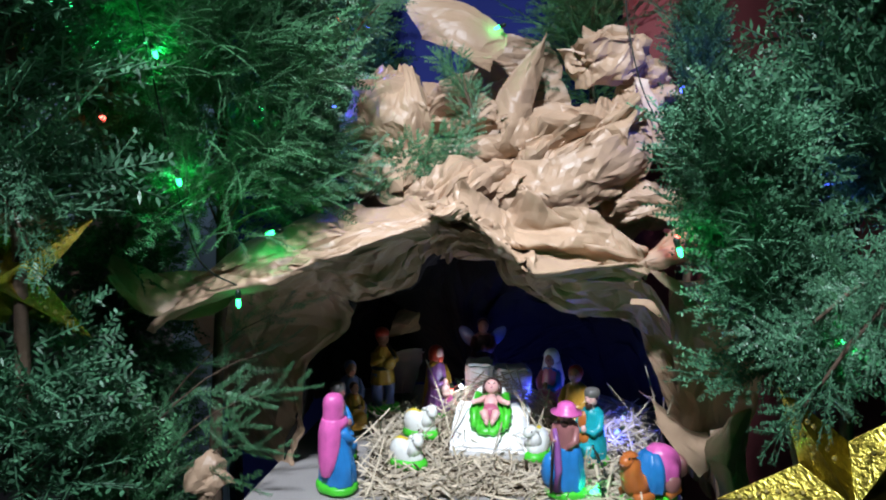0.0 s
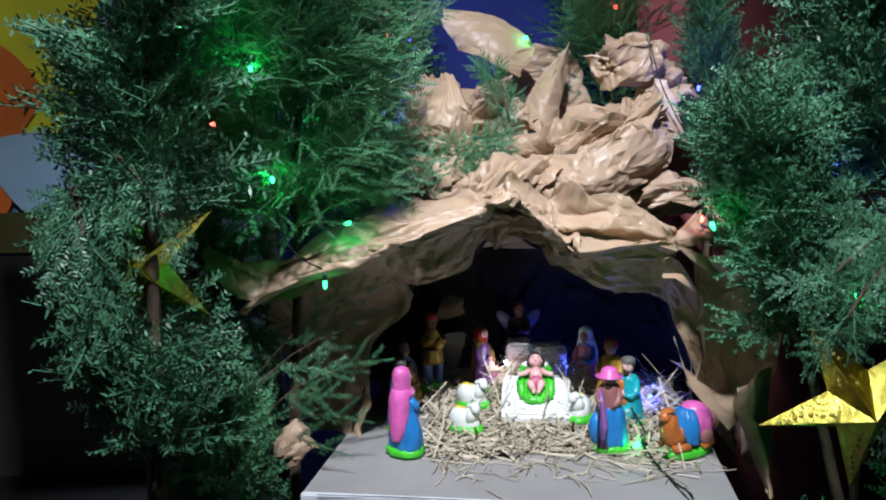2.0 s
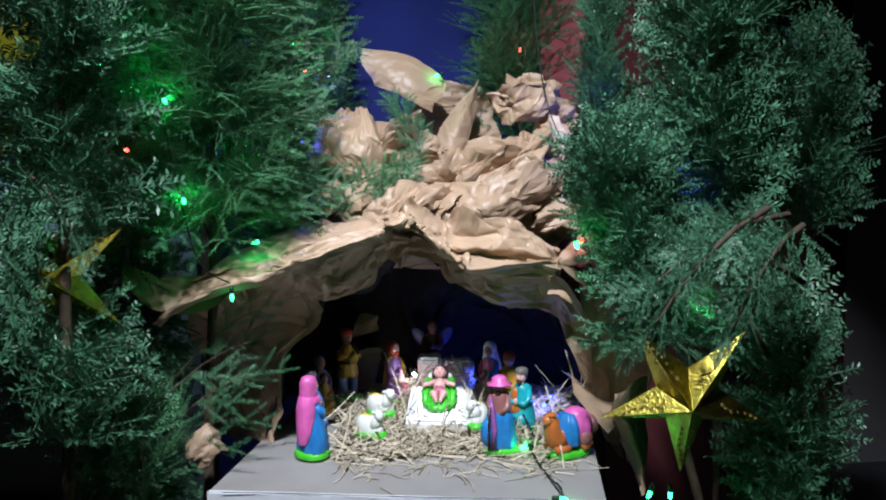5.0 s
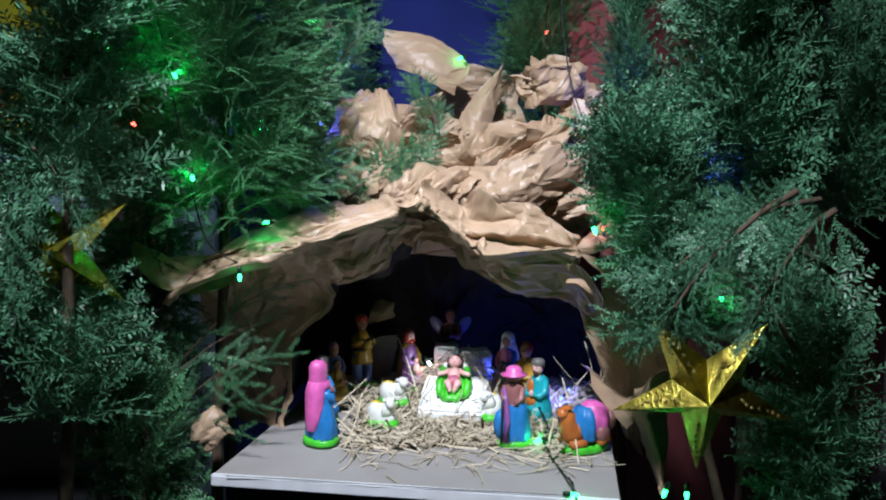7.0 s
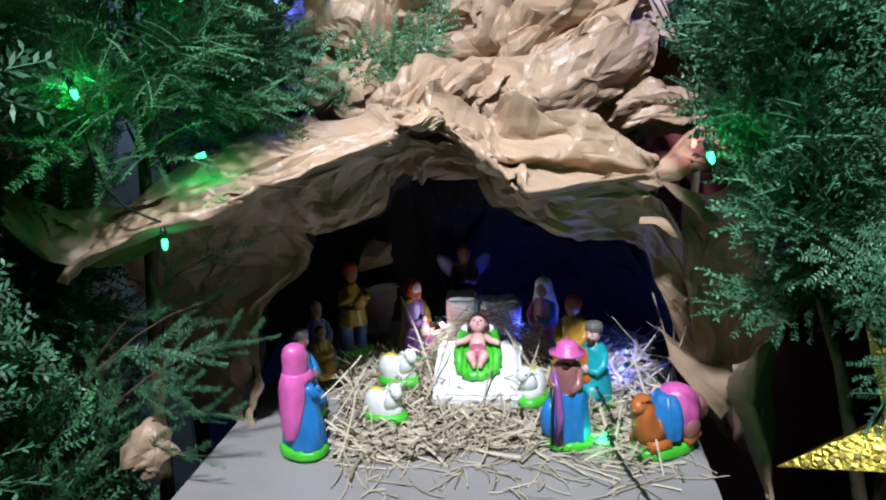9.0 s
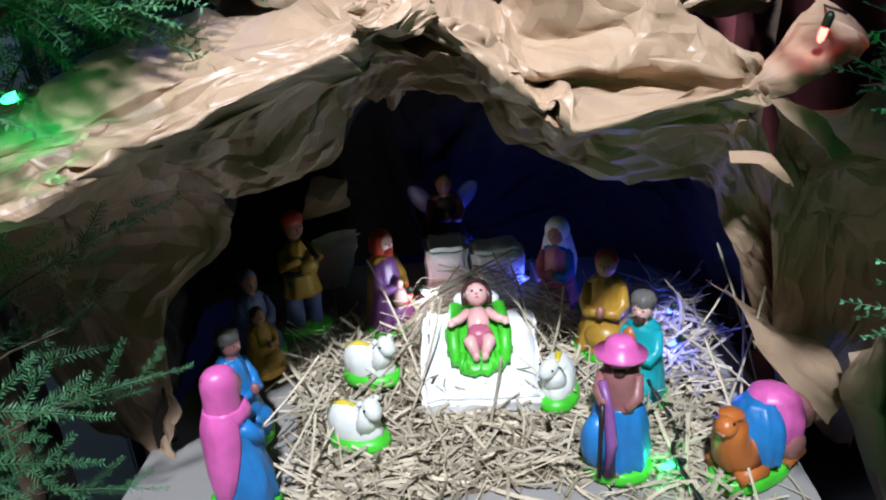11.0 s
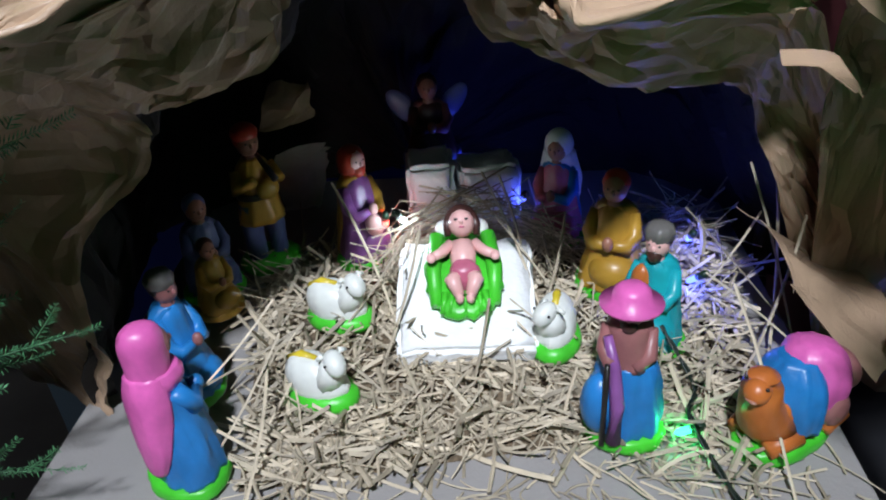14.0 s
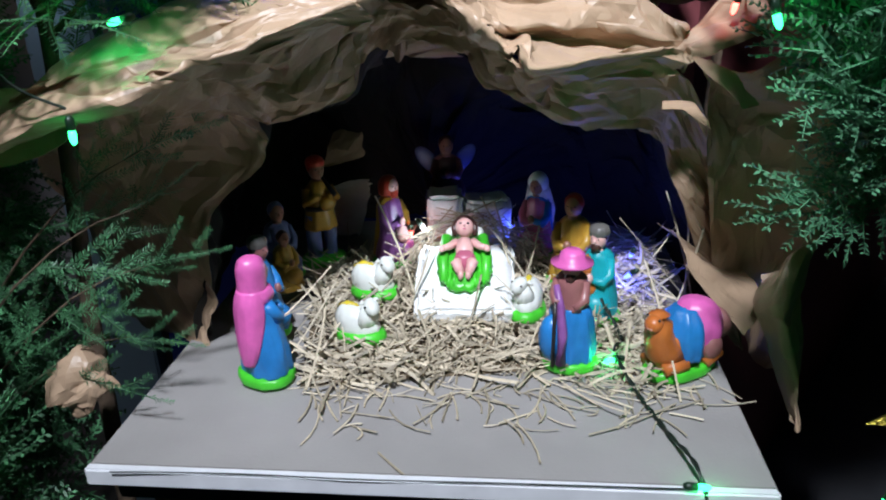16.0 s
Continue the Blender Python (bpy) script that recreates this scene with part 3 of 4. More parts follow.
def straw():
    rng = random.Random(5)
    verts, faces = [], []

    def stalk(x, y, z, length, yaw, rise, width, bend):
        c, s = math.cos(yaw), math.sin(yaw)
        base, n = len(verts), 4
        for k in range(n + 1):
            f = k / n - 0.5
            off = bend * (4 * f * f - 0.5)
            px, py = x + length * f * c - off * s, y + length * f * s + off * c
            pz = max(0.0012, z + rise * f * length - 0.15 * abs(off))
            for dx, dz in ((-0.5, 0), (0, 0.5), (0.5, 0)):
                verts.append((px - dx * width * s, py + dx * width * c, pz + dz * width))
        for k in range(n):
            a = base + 3 * k
            faces.extend([(a, a + 3, a + 4, a + 1), (a + 1, a + 4, a + 5, a + 2), (a, a + 2, a + 5, a + 3)])

    count = 0
    while count < 3400:
        x, y = rng.uniform(-0.125, 0.33), rng.uniform(0.90, 1.24)
        front = 0.945 + 0.028 * math.sin(9 * x + 1) - 0.04 * x + rng.gauss(0, 0.012)
        left = -0.095 - 0.10 * max(0, y - 1.06) + rng.gauss(0, 0.008)
        right = 0.245 + 0.35 * max(0, y - 0.96) + rng.gauss(0, 0.01)
        if y < front or x < left or x > right:
            continue
        count += 1
        z = bed(x, y) * rng.uniform(0.15, 1.0) + 0.002 + 0.004 * rng.random()
        stalk(x, y, z, rng.choice((0.025, 0.035, 0.045, 0.06, 0.085)) * rng.uniform(0.8, 1.2), rng.uniform(0, math.pi), rng.gauss(0, 0.40),
              rng.choice((0.0012, 0.0016, 0.0021, 0.0028, 0.0042)) * rng.uniform(0.8, 1.2), rng.gauss(0, 0.005))
    # loose stalks on the bare board and pieces that stick up
    for x, y, length, yaw, rise in ((0.10, 0.845, 0.06, 100, 0), (0.20, 0.865, 0.10, 22, 0), (0.07, 0.90, 0.05, 84, 0.1), (0.24, 0.88, 0.07, 12, 0), (-0.06, 0.90, 0.05, 65, 0), (-0.10, 0.925, 0.05, 80, 0),
                                    (0.02, 0.905, 0.06, 50, 0), (0.14, 0.90, 0.07, -35, 0), (0.17, 0.895, 0.08, -55, 0.1), (0.12, 0.885, 0.03, 70, 0), (0.09, 0.86, 0.035, 110, 0.1), (0.22, 0.905, 0.09, 165, 0.1)):
        stalk(x, y, 0.004 + abs(rise) * length / 2, length, radians(yaw), rise, 0.0019, 0.004)
    for _ in range(110):
        x = rng.uniform(-0.10, 0.30)
        stalk(x, 0.945 - 0.04 * x - abs(rng.gauss(0, 0.038)), 0.003, rng.uniform(0.012, 0.06), rng.uniform(0, math.pi), rng.gauss(0, 0.05), rng.uniform(0.001, 0.0022), rng.gauss(0, 0.004))
    for x, y, z, length, yaw, rise in ((0.29, 1.06, 0.06, 0.10, 160, 1.2), (0.31, 1.05, 0.07, 0.09, 100, 1.6), (0.27, 1.07, 0.06, 0.09, 20, 0.9), (0.30, 1.03, 0.05, 0.09, 40, 1.3), (0.285, 1.02, 0.05, 0.09, 130, 0.5), (0.32, 1.07, 0.06, 0.10, 70, 1.4),
                                       (-0.005, 1.13, 0.08, 0.08, 120, 1.3), (0.0, 1.11, 0.065, 0.07, 30, 0.9), (0.02, 1.09, 0.06, 0.09, 60, 0.9), (0.035, 1.16, 0.085, 0.07, 25, 0.7), (0.05, 1.17, 0.09, 0.08, 10, 0.35), (0.12, 1.13, 0.07, 0.10, 110, 1.0),
                                       (0.13, 1.12, 0.06, 0.10, 140, 1.1), (0.125, 1.15, 0.07, 0.09, 95, 0.8), (-0.10, 1.0, 0.05, 0.08, 40, 0.9), (-0.105, 1.03, 0.06, 0.09, 10, 0.4), (-0.09, 0.985, 0.04, 0.08, 75, 0.8), (-0.11, 1.05, 0.06, 0.08, 35, 0.6),
                                       (0.145, 1.10, 0.06, 0.09, 60, 0.7), (0.10, 1.19, 0.085, 0.11, 160, 0.25), (0.08, 1.20, 0.09, 0.11, 20, 0.2), (0.25, 0.94, 0.05, 0.10, 95, 1.1)):
        stalk(x, y, z, length, radians(yaw), rise, 0.0024, 0.004)
    # dense dull nest behind the child
    for k in range(260):
        a = rng.uniform(0.1, math.pi - 0.1)
        stalk(0.09 + 0.075 * math.cos(a) + rng.gauss(0, 0.008), 1.15 + 0.05 * math.sin(a) + rng.gauss(0, 0.01), 0.04 + 0.05 * rng.random() * math.sin(a), rng.uniform(0.03, 0.08), a + math.pi / 2 + rng.gauss(0, 0.4), rng.gauss(0, 0.3), 0.0014, rng.gauss(0, 0.006))
    ob = new("straw", mesh_of("straw", verts, faces, [STRAW], smooth=False))
    tagged(ob, "loose dry straw spread over the board", "straw", kind="stuff")
    # matted straw below, its colour darkened as the shade between the stalks
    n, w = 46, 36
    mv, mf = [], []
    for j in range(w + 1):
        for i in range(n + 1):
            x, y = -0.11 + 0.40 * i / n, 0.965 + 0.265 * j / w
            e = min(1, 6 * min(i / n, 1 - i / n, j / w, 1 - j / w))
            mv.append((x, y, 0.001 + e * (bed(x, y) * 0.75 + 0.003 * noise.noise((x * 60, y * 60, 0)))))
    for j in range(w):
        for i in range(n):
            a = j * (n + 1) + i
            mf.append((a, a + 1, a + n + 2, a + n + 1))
    ob = new("matted_straw_shade", mesh_of("matted_straw_shade", mv, mf, [material("matted_straw_shade", (0.16, 0.115, 0.07), 0.9, 0.5, 220.0, 1.0, 260.0)]))
    tagged(ob, "matted dry straw under the figures, darkened for shade between stalks", "straw", kind="stuff")


straw()

# ---- trees ----


def spray(length, pairs, needle, twigs, seed, droop=0.15, width=0.0011, rough=0.22):
    """A flat spray: a stem with side twigs, all set with two rows of needles. Along +x, flat in xy."""
    rng = random.Random(seed)
    verts, faces = [], []

    def blade(p, d, up, l, w):
        side = d.cross(up).normalized() * w
        a = len(verts)
        verts.extend([p, p + d * l * 0.45 + side, p + d * l, p + d * l * 0.45 - side])
        faces.append((a, a + 1, a + 2, a + 3))

    def stem(p, d, l, n, size):
        q = p.copy()
        up = Vector((0, 0, 1))
        prev = None
        for k in range(n):
            f = k / n
            d = (d + Vector((rng.gauss(0, 0.02), rng.gauss(0, 0.02), -droop / n * 1.5))).normalized()
            q = q + d * (l / n)
            side = d.cross(up).normalized()
            r = 0.0009 * (1 - 0.6 * f)
            ring = [q + side * r, q - side * r * 0.5 + up * r, q - side * r * 0.5 - up * r]
            a = len(verts)
            verts.extend(ring)
            if prev is not None:
                for i in range(3):
                    faces.append((prev + i, prev + (i + 1) % 3, a + (i + 1) % 3, a + i))
            prev = a
            s = size * (1 - 0.55 * f ** 2) * rng.uniform(0.7, 1.15)
            for sgn in (1, -1):
                w = (side * sgn * 0.85 + d * rng.uniform(0.45, 0.8) + up * rng.gauss(0.08, rough)).normalized()
                blade(q, w, up, s, width)
        return

    stem(Vector((0, 0, 0)), Vector((1, 0, 0)), length, pairs, needle)
    for k in range(twigs):
        f = 0.08 + 0.75 * k / twigs
        sgn = 1 if k % 2 else -1
        d = Vector((0.75, 0.62 * sgn, rng.gauss(0.05, 0.2))).normalized()
        l = length * (0.62 - 0.45 * f) * rng.uniform(0.75, 1.2)
        stem(Vector((length * f, 0, -droop * length * f * f * 0.5)), d, l, max(5, int(pairs * l / length)), needle * 0.92)
    v = np.array([tuple(p) for p in verts])
    return v, faces


FEATHER = [spray(0.17, 38, 0.0110, 8, s, 0.25, 0.0010) for s in (1, 2, 3)]
TUFT = [spray(0.085, 17, 0.0115, 7, s, 0.05, 0.00125, 0.6) for s in (4, 5, 6)]
SPARSE = [spray(0.15, 44, 0.0120, 4, s, 0.22, 0.0008, 0.3) for s in (31, 32, 33)]
FINE = [spray(0.11, 22, 0.0090, 8, s, 0.12, 0.0014, 0.45) for s in (7, 8, 9)]


def gather(name, placed, mat):
    """One mesh of many sprays, each with its own matrix."""
    vs, fs, base = [], [], 0
    for (v, f), m in placed:
        a = np.array(m)
        vs.append(v @ a[:3, :3].T + a[:3, 3])
        fs.append(np.array(f) + base)
        base += len(v)
    v, f = np.concatenate(vs), np.concatenate(fs)
    me = bpy.data.meshes.new(name)
    me.vertices.add(len(v))
    me.vertices.foreach_set("co", v.astype(np.float32).ravel())
    me.loops.add(len(f) * 4)
    me.loops.foreach_set("vertex_index", f.astype(np.int32).ravel())
    me.polygons.add(len(f))
    me.polygons.foreach_set("loop_start", np.arange(0, len(f) * 4, 4, dtype=np.int32))
    me.materials.append(mat)
    me.update(calc_edges=True)
    return me


def tree(label, base, top, radius, count, kinds, seed, mat, low=0.1, lift=0.35, shape=0.8, scale=1.0, flat=0.0, clear=(), low_front=None, slope=(0.38, 0.13)):
    """Trunk from base to top, limbs, and a crown of sprays between low (share of the height) and the tip."""
    rng = random.Random(seed)
    root = thing("conifer_tree", label, "tree", base)
    axis = Vector(top) - Vector(base)
    h = axis.length
    bm = bmesh.new()
    n = 9
    wob = [Vector((rng.gauss(0, 0.006), rng.gauss(0, 0.006), 0)) for _ in range(n)]
    pts = [axis * (k / (n - 1)) + wob[k] * (k > 0) for k in range(n)]
    limb(bm, pts, [0.013 * (1 - 0.85 * k / (n - 1)) + 0.001 for k in range(n)], 0, 8)
    placed = []
    for k in range(count):
        f = low + (1 - low) * (rng.random() ** 0.9)
        r = radius * (1 - ((f - low) / (1 - low)) ** 2 * shape) * rng.uniform(0.55, 1.12)
        a = rng.uniform(0, 2 * math.pi)
        el = rng.gauss(lift, 0.25) + 0.7 * max(0, (f - 0.8) / 0.2)
        d = Vector((math.cos(a) * math.cos(el), math.sin(a) * math.cos(el) * (1 - flat), math.sin(el)))
        kind = rng.choice(kinds)
        s = scale * rng.uniform(0.75, 1.2)
        p = axis * f + d * max(0.0, r - 0.09 * s) * rng.uniform(0.35, 1.0)
        q = d.to_track_quat("X", "Z").to_matrix().to_4x4() @ Matrix.Rotation(rng.gauss(0, 0.8), 4, "X")
        ends = [Vector(base) + p + d * 0.085 * s * e for e in (0, 0.5, 1)]
        if any(math.hypot(e.x - cx - slope[0] * (cy - e.y), e.z - cz - slope[1] * (cy - e.y)) < cr and e.y < cy for e in ends for cx, cy, cz, cr in clear) or (low_front and any(e.y < low_front[0] and e.z < low_front[1] for e in ends)):
            continue
        placed.append((kind, Matrix.Translation(p) @ q @ Matrix.Scale(s, 4)))
        if k % 6 == 0:
            start = axis * max(0.02, f - r * 0.35 / h)
            limb(bm, [start, start.lerp(p, 0.5) + Vector((0, 0, -0.004)), p], [0.0032, 0.0022, 0.0012], 0, 5)
    part("trunk", bm, BARK, root, smooth=True)
    crown = new("crown", gather("crown", placed, mat))
    crown.parent = root
    return root


def branch(label, start, tip, count, kinds, seed, mat, scale=1.0, droop=0.02, thick=1.0):
    """A single leafy bough that reaches from start to tip."""
    rng = random.Random(seed)
    root = thing("conifer_branch", label, "branch", start)
    axis = Vector(tip) - Vector(start)
    pts = [axis * f + Vector((0, 0, 4 * droop * f * (1 - f))) for f in (0, 0.25, 0.5, 0.75, 1)]
    bm = bmesh.new()
    limb(bm, pts, [r * thick for r in (0.004, 0.0032, 0.0025, 0.0018, 0.001)], 0, 6)
    part("stem", bm, BARK, root, smooth=True)
    placed = []
    for k in range(count):
        f = (k + 0.5) / count
        p = axis * f + Vector((0, 0, 4 * droop * f * (1 - f)))
        sgn = 1 if k % 2 else -1
        d = axis.normalized()
        side = d.cross(Vector((0, -1, 0.2))).normalized() * sgn
        w = (d * rng.uniform(0.5, 1.0) + side * rng.uniform(0.3, 0.9) * (1 - 0.6 * f) + Vector((0, rng.gauss(0, 0.3), 0))).normalized()
        q = w.to_track_quat("X", "Y").to_matrix().to_4x4() @ Matrix.Rotation(rng.gauss(0, 0.4), 4, "X")
        placed.append((rng.choice(kinds), Matrix.Translation(p) @ q @ Matrix.Scale(scale * rng.uniform(0.7, 1.1), 4)))
    crown = new("needles", gather("needles", placed, mat))
    crown.parent = root
    return root


DARK = "dense dark green conifer with short scaly sprays"
SOFT = "soft green conifer with long feathery sprays"
tree(DARK, (-0.445, 0.70, GROUND), (-0.40, 0.76, 0.98), 0.112, 350, TUFT, 1, THUJA, 0.50, 0.45, 0.5, 1.5, clear=((-0.438, 0.76, 0.365, 0.034), (-0.425, 0.76, 0.335, 0.036), (-0.400, 0.76, 0.306, 0.034), (-0.372, 0.76, 0.278, 0.030)))
tree(SOFT, (-0.36, 1.04, GROUND), (-0.255, 0.98, 0.88), 0.160, 600, FEATHER, 2, CYPRESS, 0.62, 0.22, 0.75, 0.95, low_front=(1.05, 0.375))
tree(SOFT, (-0.23, 1.47, GROUND), (-0.19, 1.45, 0.98), 0.165, 460, FINE, 3, CYPRESS, 0.55, 0.4, 0.6, 1.2)
tree(DARK, (0.27, 1.44, GROUND), (0.275, 1.42, 0.98), 0.14, 200, FEATHER, 4, CYPRESS, 0.74, 0.6, 0.5, 0.9)
tree(SOFT, (0.40, 1.22, GROUND), (0.395, 1.20, 0.74), 0.07, 150, FINE, 14, THUJA, 0.78, 0.7, 0.7, 0.9)
tree(DARK, (0.50, 0.90, GROUND), (0.47, 0.88, 0.90), 0.110, 380, TUFT, 5, THUJA, 0.68, 0.5, 0.6, 1.5, clear=((0.325, 0.975, 0.06, 0.04), (0.385, 1.03, 0.02, 0.036)), slope=(-0.43, 1.45))
tree(SOFT, (0.66, 0.84, GROUND), (0.30, 0.81, 0.45), 0.105, 430, FINE, 6, THUJA, 0.80, 0.2, 0.35, 1.0, clear=((0.325, 0.975, 0.06, 0.04), (0.385, 1.03, 0.02, 0.036)), slope=(-0.43, 1.45))
tree(DARK, (0.51, 0.70, GROUND), (0.50, 0.68, 0.24), 0.11, 190, TUFT, 7, THUJA, 0.40, 0.5, 0.7, 1.2)
tree(DARK, (0.72, 1.02, GROUND), (0.71, 1.02, 0.62), 0.12, 190, TUFT, 8, THUJA, 0.80, 0.5, 0.6, 1.3)
tree(SOFT, (-0.375, 0.80, GROUND), (-0.36, 0.82, 0.13), 0.105, 80, TUFT, 9, CYPRESS, 0.45, 0.4, 0.4, 1.1)
branch("thin feathery bough reaching across the cave front", (-0.37, 0.94, 0.12), (-0.215, 0.945, 0.255), 4, SPARSE, 1, CYPRESS, 0.70, thick=0.4)
branch("thin feathery bough reaching across the cave front", (-0.38, 0.93, 0.10), (-0.225, 0.945, 0.205), 4, SPARSE, 5, CYPRESS, 0.70, thick=0.4)
branch("thin feathery bough reaching across the cave front", (-0.37, 0.93, 0.06), (-0.225, 0.945, 0.150), 4, SPARSE, 2, CYPRESS, 0.70, thick=0.4)
branch("thin feathery bough low beside the board", (-0.37, 0.92, 0.02), (-0.25, 0.935, 0.085), 4, SPARSE, 3, CYPRESS, 0.70, thick=0.4)
branch("green sprig lying on the paper hill", (-0.12, 1.15, 0.385), (0.015, 1.14, 0.455), 15, FINE, 4, CYPRESS, 0.75)
branch("green sprig tucked between the paper wads", (0.05, 1.20, 0.50), (0.01, 1.20, 0.58), 16, FINE, 5, CYPRESS, 0.5)
branch("dense green bough hanging over the gold star", (0.46, 0.62, 0.40), (0.275, 0.585, 0.315), 22, FINE, 7, THUJA, 0.6)
branch("dense green bough hanging over the gold star", (0.47, 0.60, 0.32), (0.335, 0.555, 0.345), 18, FINE, 9, THUJA, 0.6)
branch("green bough drooping before the gold star", (0.41, 0.57, 0.41), (0.262, 0.535, 0.275), 22, FINE, 11, THUJA, 0.6)
branch("green bough drooping before the gold star", (0.45, 0.57, 0.39), (0.350, 0.530, 0.275), 18, FINE, 12, THUJA, 0.6)
branch("drooping green sprig above the gold star", (0.46, 0.66, 0.22), (0.37, 0.66, 0.32), 8, FEATHER, 6, CYPRESS, 0.6)
branch("green sprig beside the paper wad around a blue bulb", (-0.19, 1.27, 0.55), (-0.10, 1.26, 0.69), 14, FINE, 8, CYPRESS, 0.8)
tree(SOFT, (-0.44, 1.00, GROUND), (-0.42, 1.00, 0.56), 0.09, 240, FINE, 12, CYPRESS, 0.45, 0.3, 0.5, 1.1)
branch("dark green bough hanging before a gold star", (-0.472, 0.68, 0.439), (-0.452, 0.665, 0.29), 34, TUFT, 21, THUJA, 1.0)
branch("short green bough resting over a gold star", (-0.436, 0.69, 0.463), (-0.372, 0.68, 0.374), 14, TUFT, 22, THUJA, 0.6)

# ---- the figurines: each one plain glossy moulded shape ----


def figurine(name, label, at, turn, build, mats, scale=1.0, category="figurine"):
    bm = bmesh.new()
    build(bm)
    bmesh.ops.recalc_face_normals(bm, faces=bm.faces)
    ob = part(name, bm, mats)
    ob.matrix_world = pose(*at, 0, 0, turn) @ Matrix.Scale(scale, 4)
    return tagged(ob, label, category)


def plinth(bm, rx, ry, mat, h=0.010):
    loft(bm, [(0, 0, 0, rx * 0.97, ry * 0.97), (0, 0, h * 0.3, rx, ry), (0, 0, h * 0.8, rx * 0.95, ry * 0.95), (0, 0, h, rx * 0.8, ry * 0.8)], mat, 24, 9, 0.02)


def head(bm, x, y, z, skin, hair, r=0.0105, beard=None):
    """A head that looks along -y."""
    ball(bm, (x, y, z), (r * 0.88, r * 0.95, r * 1.12), skin)
    ball(bm, (x, y + r * 0.25, z + r * 0.3), (r * 0.98, r * 0.95, r * 1.0), hair)
    ball(bm, (x, y - r * 0.92, z - r * 0.05), (r * 0.16, r * 0.22, r * 0.26), skin, seg=8)
    for s in (-1, 1):
        ball(bm, (x + s * r * 0.34, y - r * 0.80, z + r * 0.18), (r * 0.12, r * 0.10, r * 0.09), BLK, seg=6)
    if beard is not None:
        ball(bm, (x, y - r * 0.55, z - r * 0.75), (r * 0.55, r * 0.5, r * 0.6), beard, seg=10)
    limb(bm, [(x, y + r * 0.1, z - r * 1.7), (x, y, z - r * 0.7)], [r * 0.6, r * 0.5], skin)


BLK = 6   # slot of the black paint in every figurine


def hooded(bm):
    plinth(bm, 0.031, 0.025, 3)
    loft(bm, [(0, -0.002, 0.008, 0.027, 0.022), (0, -0.002, 0.030, 0.025, 0.021), (0, 0, 0.058, 0.019, 0.017), (0, 0.002, 0.084, 0.014, 0.013), (0, 0.002, 0.094, 0.009, 0.009)], 1, 28, 7, 0.055)
    # long scarf that falls down the back and over one shoulder
    loft(bm, [(-0.003, 0.019, 0.022, 0.008, 0.005), (-0.002, 0.016, 0.036, 0.014, 0.009), (-0.001, 0.011, 0.060, 0.017, 0.013), (0, 0.008, 0.080, 0.017, 0.0145), (0, 0.005, 0.095, 0.0135, 0.0135)], 0, 28, 5, 0.035)
    loft(bm, [(0, 0.005, 0.086, 0.0150, 0.0145), (0, 0.004, 0.094, 0.0135, 0.0135), (0, 0.003, 0.104, 0.0132, 0.0140), (0, 0.003, 0.115, 0.0125, 0.0138), (0, 0.003, 0.123, 0.0090, 0.0105), (0, 0.004, 0.1265, 0.003, 0.004)], 0, 28, 4, 0.02)
    loft(bm, [(0, 0.001, 0.082, 0.0150, 0.0150), (0, 0.000, 0.088, 0.0162, 0.0160), (0, 0.001, 0.094, 0.0140, 0.0145)], 0, 28, 6, 0.03)
    ball(bm, (0, -0.0060, 0.108), (0.0088, 0.0078, 0.0115), 2)
    ball(bm, (0, -0.0138, 0.107), (0.0016, 0.0022, 0.0026), 2, seg=8)
    for s in (-1, 1):
        limb(bm, [(s * 0.013, -0.001, 0.080), (s * 0.016, -0.010, 0.064), (s * 0.004, -0.019, 0.064)], [0.0065, 0.0062, 0.0042], 1)
    ball(bm, (0, -0.022, 0.065), (0.005, 0.005, 0.006), 5)
    ball(bm, (0.002, -0.019, 0.042), (0.007, 0.006, 0.009), 5)


def robed(bm, h=0.12, kneel=False, beard=None, crown=False):
    """Robe 0, cloak 1, skin 2, base 3, hair 4, trim 5. A bell-shaped body with the arms held close."""
    plinth(bm, 0.029, 0.025, 3)
    t = h - 0.026
    loft(bm, [(0, -0.002, 0.008, 0.025, 0.022), (0, -0.002, t * 0.25, 0.0235, 0.021), (0, 0, t * 0.5, 0.0185, 0.0165), (0, 0.001, t * 0.75, 0.0150, 0.0130), (0, 0.002, t * 0.92, 0.0135, 0.0115), (0, 0.002, t, 0.008, 0.008)], 0, 28, 8, 0.05)
    loft(bm, [(0, 0.010, 0.012, 0.021, 0.013), (0, 0.009, t * 0.4, 0.0190, 0.0130), (0, 0.007, t * 0.7, 0.0165, 0.0115), (0, 0.005, t * 0.92, 0.0155, 0.0110), (0, 0.003, t * 1.01, 0.0095, 0.009)], 1, 28, 7, 0.05)
    head(bm, 0, -0.001, h - 0.012, 2, 4, 0.0105, beard)
    for s in (-1, 1):
        limb(bm, [(s * 0.0130, 0.002, t * 0.90), (s * 0.0165, -0.005, t * 0.70), (s * 0.0120, -0.013, t * 0.60), (s * 0.003, -0.0185, t * 0.66)], [0.0055, 0.0062, 0.0058, 0.0040], 1 if s > 0 else 0)
    ball(bm, (0, -0.0205, t * 0.68), (0.0042, 0.0042, 0.0060), 2)
    if kneel:
        ball(bm, (0.003, -0.013, 0.022), (0.0185, 0.0145, 0.0145), 0)
    if crown:
        loft(bm, [(0, 0.001, h - 0.008, 0.0106, 0.0108), (0, 0.001, h - 0.003, 0.0112, 0.0114), (0, 0.001, h, 0.0104, 0.0104), (0, 0.001, h + 0.0025, 0.0085, 0.0085), (0, 0.001, h + 0.0040, 0.004, 0.004)], 5, 24, 10, 0.05)


